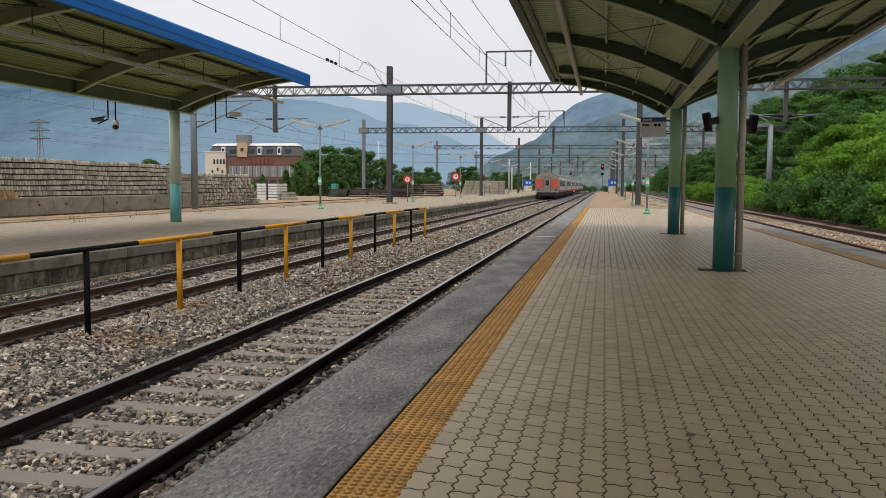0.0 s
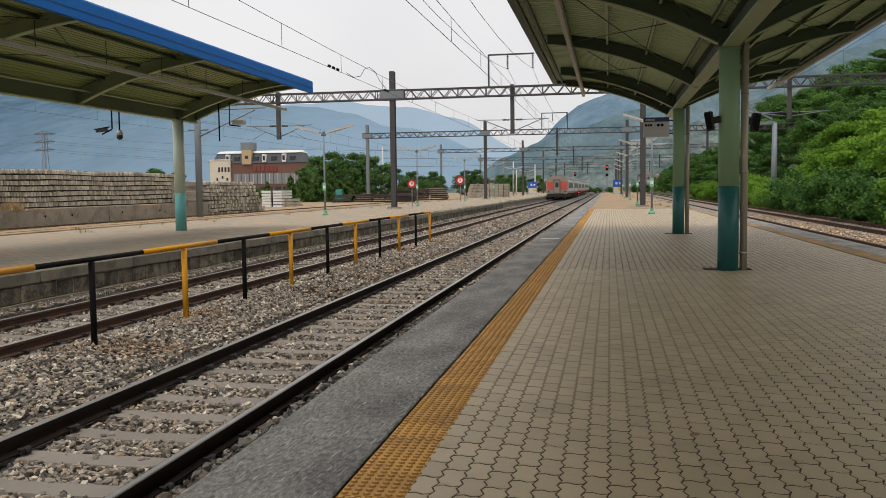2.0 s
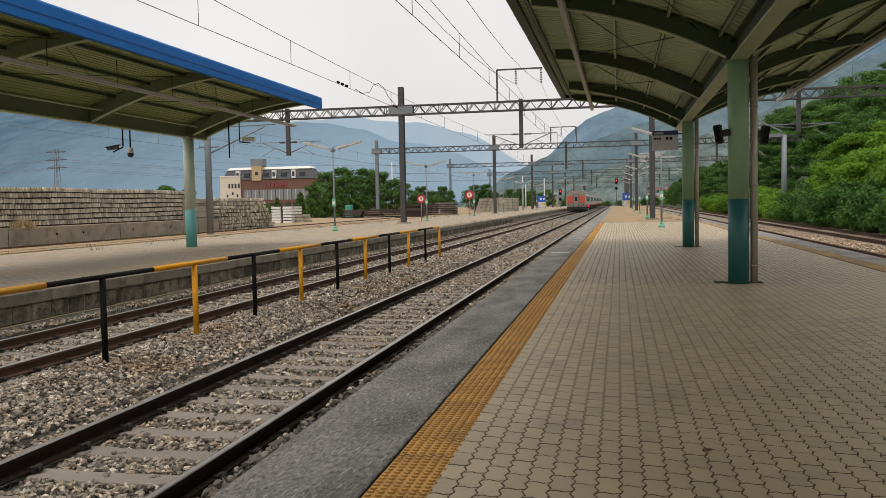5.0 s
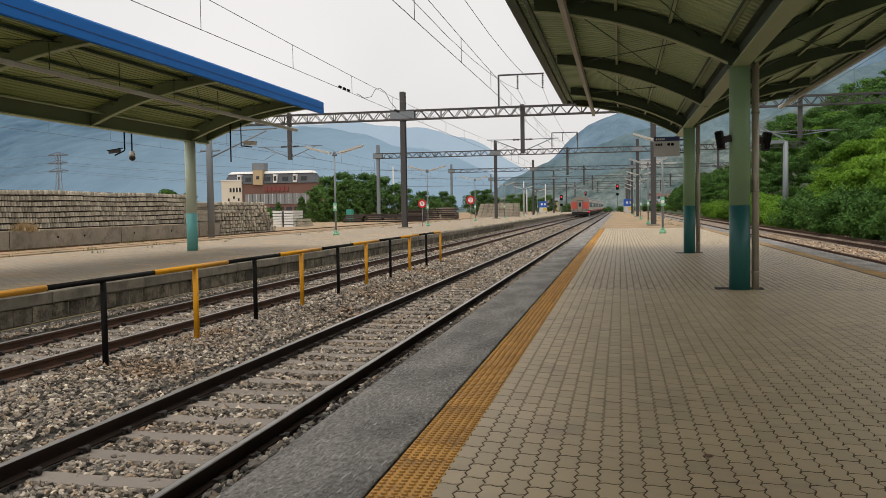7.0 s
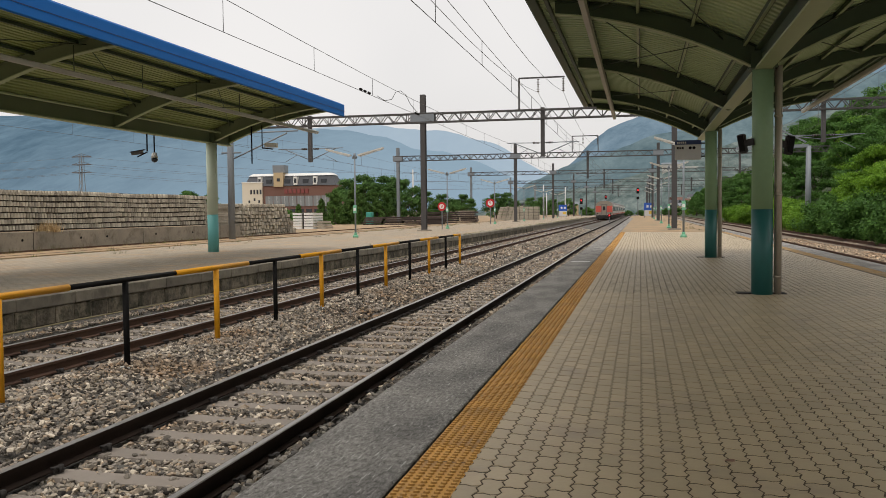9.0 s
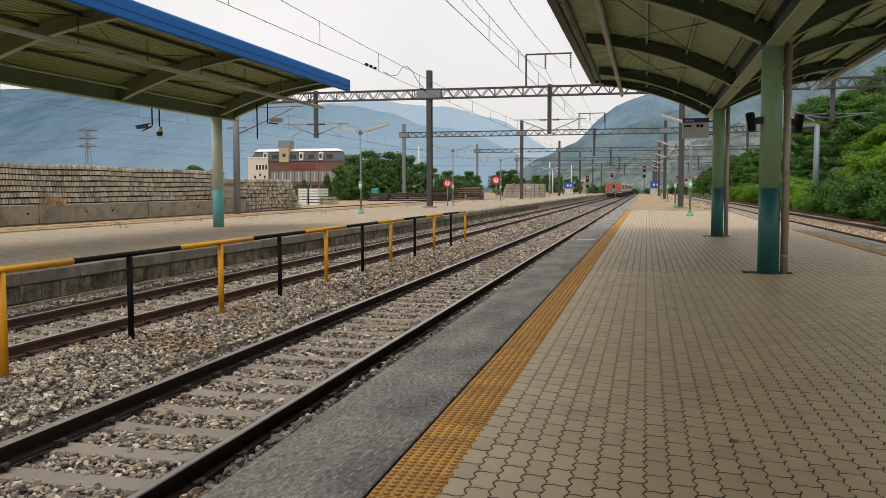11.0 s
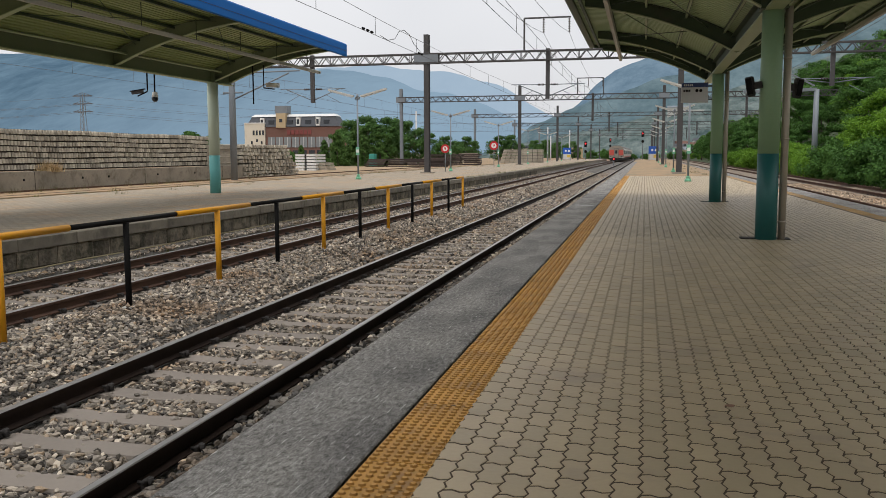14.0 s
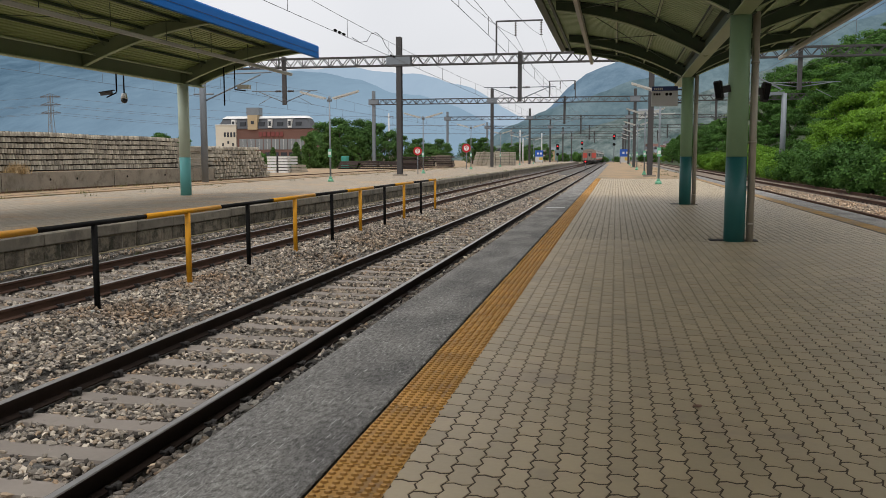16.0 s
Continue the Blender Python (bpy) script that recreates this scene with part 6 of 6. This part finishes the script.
# ---- loose ballast ----
def rock_shapes(rs, count, ico):
    if ico:
        g = (1 + 5 ** 0.5) / 2
        base = np.array([(-1, g, 0), (1, g, 0), (-1, -g, 0), (1, -g, 0), (0, -1, g), (0, 1, g), (0, -1, -g), (0, 1, -g), (g, 0, -1), (g, 0, 1), (-g, 0, -1), (-g, 0, 1)], float)
        base /= np.linalg.norm(base[0])
        tri = np.array([(0, 11, 5), (0, 5, 1), (0, 1, 7), (0, 7, 10), (0, 10, 11), (1, 5, 9), (5, 11, 4), (11, 10, 2), (10, 7, 6), (7, 1, 8), (3, 9, 4), (3, 4, 2), (3, 2, 6), (3, 6, 8), (3, 8, 9), (4, 9, 5), (2, 4, 11), (6, 2, 10), (8, 6, 7), (9, 8, 1)])
    else:
        base = np.array([(1, 0, 0), (-1, 0, 0), (0, 1, 0), (0, -1, 0), (0, 0, 1), (0, 0, -1)], float)
        tri = np.array([(0, 2, 4), (2, 1, 4), (1, 3, 4), (3, 0, 4), (2, 0, 5), (1, 2, 5), (3, 1, 5), (0, 3, 5)])
    return [base * rs.uniform(0.55, 1.3, (len(base), 1)) for _ in range(count)], tri


def bed_z(x, y, tracks):
    z = -0.64 if tracks != (T1, T2) or x > EDGE_L + 0.42 else -0.57
    for c in tracks:
        if abs(x - c) < 1.32:
            z = -0.70
    if tracks == (T1, T2):
        z += 0.14 * math.exp(-((x + 5.95) / 0.62) ** 2)
        if x > T1 + 0.83:
            z = -0.66 + 0.11 * min(1.0, (x - T1 - 0.83) / 0.35)
    return z


def scatter(name, label, x0, x1, y0, y1, density, size, seed, tracks, ico, stone=M_stone):
    rs = np.random.RandomState(seed)
    shapes, tri = rock_shapes(rs, 14, ico)
    n = int((x1 - x0) * (y1 - y0) * density)
    xs, ys = rs.uniform(x0, x1, n), rs.uniform(y0, y1, n)
    vs, fs, off = [], [], 0
    for x, y in zip(xs, ys):
        skip = False
        for c in tracks:
            dx = abs(x - c)
            if abs(dx - 0.753) < (0.085 if x < T1 else 0.12):
                skip = True
            elif dx < 1.27:
                ph = (y + 12 - 0.22) % 0.63
                if min(ph, 0.63 - ph) < 0.098 and rs.uniform() > 0.07:
                    skip = True
        if skip:
            continue
        s = size * rs.uniform(0.6, 1.35)
        a, q = rs.uniform(0, 6.28, 2)
        ca, sa = math.cos(a), math.sin(a)
        cq, sq = math.cos(q), math.sin(q)
        p = shapes[rs.randint(14)] * np.array([s * rs.uniform(0.85, 1.6), s * rs.uniform(0.65, 1.1), s * rs.uniform(0.45, 0.9)])
        p = p @ np.array([[1, 0, 0], [0, cq, -sq], [0, sq, cq]]) @ np.array([[ca, -sa, 0], [sa, ca, 0], [0, 0, 1]])
        p += np.array([x, y, bed_z(x, y, tracks) + rs.uniform(-0.3, 1.0) * s])
        vs.append(p)
        fs.append(tri + off)
        off += len(p)
    ob = new(name, soup(name, np.concatenate(vs), np.concatenate(fs), stone))
    return tagged(ob, label, "ballast", kind="stuff")


L4 = "loose grey and tan crushed ballast stones between the rails"
scatter("ballast_stones", L4, EDGE_L, T1 + 0.9, 3.0, 8, 780, 0.0242, 1, (T1, T2), True)
scatter("ballast_stones", L4, EDGE_L, T1 + 0.9, 8, 15, 620, 0.027, 5, (T1, T2), False)
scatter("ballast_stones", L4, EDGE_L, EDGE + 0.02, 15, 34, 280, 0.036, 2, (T1, T2), False)
scatter("ballast_stones", L4, EDGE_L, EDGE + 0.02, -6, 3.0, 200, 0.036, 6, (T1, T2), False)
scatter("ballast_stones", L4, EDGE_L, EDGE + 0.02, 34, 90, 60, 0.05, 3, (T1, T2), False)
# Stones that carry the platform edge's shade in their colour.
scatter("ballast_stones", "ballast stones packed along the platform edge, darkened for its shade", T1 + 0.9, EDGE + 0.02, 3.0, 15, 620, 0.028, 7, (T1, T2), True, M_stone_dk)
scatter("ballast_stones", "brownish loose ballast stones under the rusty far tracks", EDGE_R + 0.05, 13.0, 16, 60, 110, 0.031, 4, (TR, TR2), False, M_stone_br)


# ---- paving ----
PW, PL = 0.108, 0.222


def paver_outline(gap):
    """Zigzag sides and wavy ends, so that each piece fits the next."""
    zig = (0.0, 0.010, -0.010, 0.010, -0.010, 0.0)
    zv = (0.0, 0.14, 0.36, 0.64, 0.86, 1.0)
    wave = ((0.3, 0.009), (0.7, -0.009))
    left = [(zig[i], zv[i] * PL) for i in range(6)]
    right = [(PW + zig[i], zv[i] * PL) for i in range(6)]
    pts = left[:1] + [(u * PW, w) for u, w in wave] + right[:-1] + [(PW, PL)] + [(u * PW, PL + w) for u, w in wave[::-1]] + [(0.0, PL)] + left[-2:0:-1]
    cx, cy = PW / 2, PL / 2
    k, e_ = gap / 2, gap * 0.85
    return [(x + (k if x < cx else -k), y + (e_ if y < cy else -e_) * (1 if abs(y - cy) > cy * 0.8 else 0)) for x, y in pts]


OUT = np.array(paver_outline(0.0088))
NP_ = len(OUT)
top = np.concatenate([(OUT - OUT.mean(0)) * 0.972 + OUT.mean(0), np.zeros((NP_, 1))], 1)
low = np.concatenate([OUT, np.full((NP_, 1), -0.0022)], 1)
ctr = np.array([[PW / 2, PL / 2, 0.0]])
PV = np.concatenate([top, low, ctr])
PF = []
for i in range(NP_):
    j = (i + 1) % NP_
    PF += [(i, j, 2 * NP_), (NP_ + i, NP_ + j, j), (NP_ + i, j, i)]
PF = np.array(PF)
PV_far = np.concatenate([top, ctr])
PF_far = np.array([(i, (i + 1) % NP_, NP_) for i in range(NP_)])
paver_me = soup("paver", PV, PF, M_paver_one)
PX0, PY0 = -0.851, -2.139
pav = thing("paving", "grey-beige zigzag interlocking concrete pavers on the platform", "paving", kind="structure")
rs = np.random.RandomState(8)
vs, fs, off, made = [], [], 0, 0
COLS = int((4.51 - PX0) / PW)
for c in range(COLS):
    y = PY0 - (PL / 2 if c % 2 else 0)
    while y < 53.4:
        x = PX0 + c * PW
        dz = rs.uniform(-0.0006, 0.0006)
        if 3.15 < y < 6.3 and -0.85 < x < 1.4:
            ob = new("paver", paver_me)
            ob.parent, ob.location = pav, (x, y, dz)
            made += 1
        else:
            near = y < 14
            vs.append((PV if near else PV_far) + np.array([x, y, dz]))
            fs.append((PF if near else PF_far) + off)
            off += len(PV if near else PV_far)
        y += PL
ob = new("paver_field", soup("paver_field", np.concatenate(vs), np.concatenate(fs), M_paver))
ob.parent = pav
tagged(ob, "joined rest of the zigzag pavers", kind="stuff")
b = bmesh.new()
box(b, EDGE + 0.9, EDGE_R - 1.2, -12, -2.25, -0.0025, -0.0005)
part("paved_floor", b, M_paver, pav)

# tactile strips
TB = 0.30
dv, df = [], []
q = 0
for i in range(6):
    for j in range(6):
        x, y = 0.028 + i * 0.0495, 0.026 + j * 0.0495
        ring = [(math.cos(a * math.pi / 4), math.sin(a * math.pi / 4)) for a in range(8)]
        dv += [(x + r[0] * 0.018, y + r[1] * 0.018, 0.0) for r in ring] + [(x + r[0] * 0.012, y + r[1] * 0.012, 0.008) for r in ring]
        for a in range(8):
            df.append((q + a, q + (a + 1) % 8, q + 8 + (a + 1) % 8, q + 8 + a))
        df += [(q + 8, q + 9, q + 10, q + 11), (q + 8, q + 11, q + 12, q + 15), (q + 12, q + 13, q + 14, q + 15)]
        q += 16
e = 0.006
dv += [(e, e, -0.02), (0.302 - e, e, -0.02), (0.302 - e, TB - e, -0.02), (e, TB - e, -0.02), (e, e, 0.0), (0.302 - e, e, 0.0), (0.302 - e, TB - e, 0.0), (e, TB - e, 0.0)]
df += [(q + 4, q + 5, q + 6, q + 7), (q, q + 1, q + 5, q + 4), (q + 1, q + 2, q + 6, q + 5), (q + 2, q + 3, q + 7, q + 6), (q + 3, q, q + 4, q + 7)]
M_yone = surface("tactile_yellow_single", (0.61, 0.315, 0.05), (0.50, 0.255, 0.04), 2, 60, 0.55, rand=0.10, dirt=(0.33, 0.19, 0.06), dirt_scale=3, dirt_at=0.6)
M_ygrime = surface("tactile_yellow_grimy", (0.60, 0.31, 0.05), (0.50, 0.255, 0.042), 2, 60, 0.6, rand=0.12, dirt=(0.28, 0.155, 0.05), dirt_scale=4, dirt_at=0.55)
# Dot sides: each dot's shadow edge painted in, along with grime.
M_yring = surface("tactile_yellow_shade_dirt_ring", (0.34, 0.165, 0.03), (0.27, 0.13, 0.026), 2, 60, 0.85, rand=0.1)
tile_me = soup("tactile_tile", dv, df, M_yone)
tile_me.materials.append(M_ygrime)
tile_me.materials.append(M_yring)
tile_me.polygons.foreach_set("material_index", ([2] * 8 + [0] * 3) * 36 + [1] * 5)
strip = thing("tactile_strip", "worn yellow tactile paving strip with raised dots", "tactile paving", "tactile strips", kind="structure")
for k in range(190):
    ob = new("tactile_tile", tile_me)
    ob.parent, ob.location = strip, (-1.142, -3.65 + k * TB, rs.uniform(-0.002, 0.002))
M_yold = surface("tactile_yellow_faded", (0.44, 0.27, 0.10), (0.36, 0.25, 0.13), 1.2, 40, 0.8, rand=0.14, dirt=(0.30, 0.24, 0.17), dirt_scale=1.4, dirt_at=0.52)
tile2_me = soup("tactile_tile", dv, df, M_yold)
strip = thing("tactile_strip", "faded yellow tactile paving strip on the far edge", "tactile paving", "tactile strips", kind="structure")
for k in range(187):
    ob = new("tactile_tile", tile2_me)
    ob.parent, ob.location = strip, (4.51, -3.1 + k * TB, rs.uniform(-0.002, 0.002))

# edge slabs
def slab_run(xa, xb, label, length, y0, y1):
    th = thing("edge_slab_row", label, "edge slabs", "edge slab rows", kind="structure")
    b = bmesh.new()
    v = box(b, xa, xb, 0.003, length - 0.003, -0.30, 0.0)
    bmesh.ops.bevel(b, geom=[e_ for e_ in b.edges if all(q_.co.z > -0.1 for q_ in e_.verts)], offset=0.008, segments=1, affect="EDGES")
    me = mesh_of("edge_slab", b, M_slab)
    y = y0
    while y < y1:
        ob = new("edge_slab", me)
        ob.parent, ob.location = th, (0, y, rs.uniform(0.0, 0.003))
        y += length


slab_run(EDGE, -1.158, "grey rough concrete edge slabs beside the main track", 3.0, -12, 150)
slab_run(4.83, EDGE_R, "grey concrete edge slabs on the far platform edge", 3.0, -12, 150)

# small marks on the paving
b = bmesh.new()
ring = [b.verts.new((0.46 + math.cos(a * 0.7) * 0.036 * (0.6 + 0.4 * math.sin(a * 2.3) ** 2), 4.72 + math.sin(a * 0.7) * 0.03, 0.004 + 0.004 * math.sin(a * 1.9) ** 2)) for a in range(9)]
mid = b.verts.new((0.46, 4.72, 0.006))
for k in range(9):
    b.faces.new((ring[k], ring[(k + 1) % 9], mid))
bmesh.ops.solidify(b, geom=b.faces[:], thickness=0.0015)
M_dryleaf = surface("dry_leaf", (0.33, 0.19, 0.135), (0.26, 0.15, 0.11), 20, 90, 0.8)
lone("fallen_leaf", b, M_dryleaf, "small reddish-brown dry leaf lying on the pavers", "leaf")
b = bmesh.new()
box(b, -1.72, -1.25, 22.67, 22.83, 0.0035, 0.0065)
lone("paint_mark", b, M_white, "short white paint mark on the platform edge slab", "paint mark")


def utility_pole(x, y, h):
    th = thing("utility_pole", "pale concrete pole with a small cross arm", "pole", "utility poles", at=pose(x, y, 0))
    b = bmesh.new()
    tube(b, (0, 0, -0.9), (0, 0, h), 0.17, 10, 0.11)
    part("pole", b, M_greysign, th)
    b = bmesh.new()
    bar(b, (-0.7, 0, h - 0.5), (0.7, 0, h - 0.5), 0.1)
    part("cross_arm", b, M_galv, th)


utility_pole(-32.5, 125, 7.6)
utility_pole(-18.2, 170, 6.4)
utility_pole(-19.7, 190, 5.2)
utility_pole(-16.5, 200, 6.6)


# ---- what moves ----
def motions():
    walk(TRAIN, [(t, pose(b * y, y, 0)) for t, y, b in ((0.0, 125.0, -0.0637), (1.0, 130.5, -0.0608), (2.0, 136.5, -0.0580), (3.0, 142.0, -0.0531), (4.0, 147.5, -0.0494), (6.0, 158.0, -0.0455), (7.0, 163.5, -0.0440), (8.0, 169.0, -0.0417), (10.0, 180.5, -0.0375), (12.0, 193.0, -0.0339), (14.0, 206.0, -0.0309), (15.0, 213.0, -0.0299), (16.0, 220.0, -0.0293))])


motions()
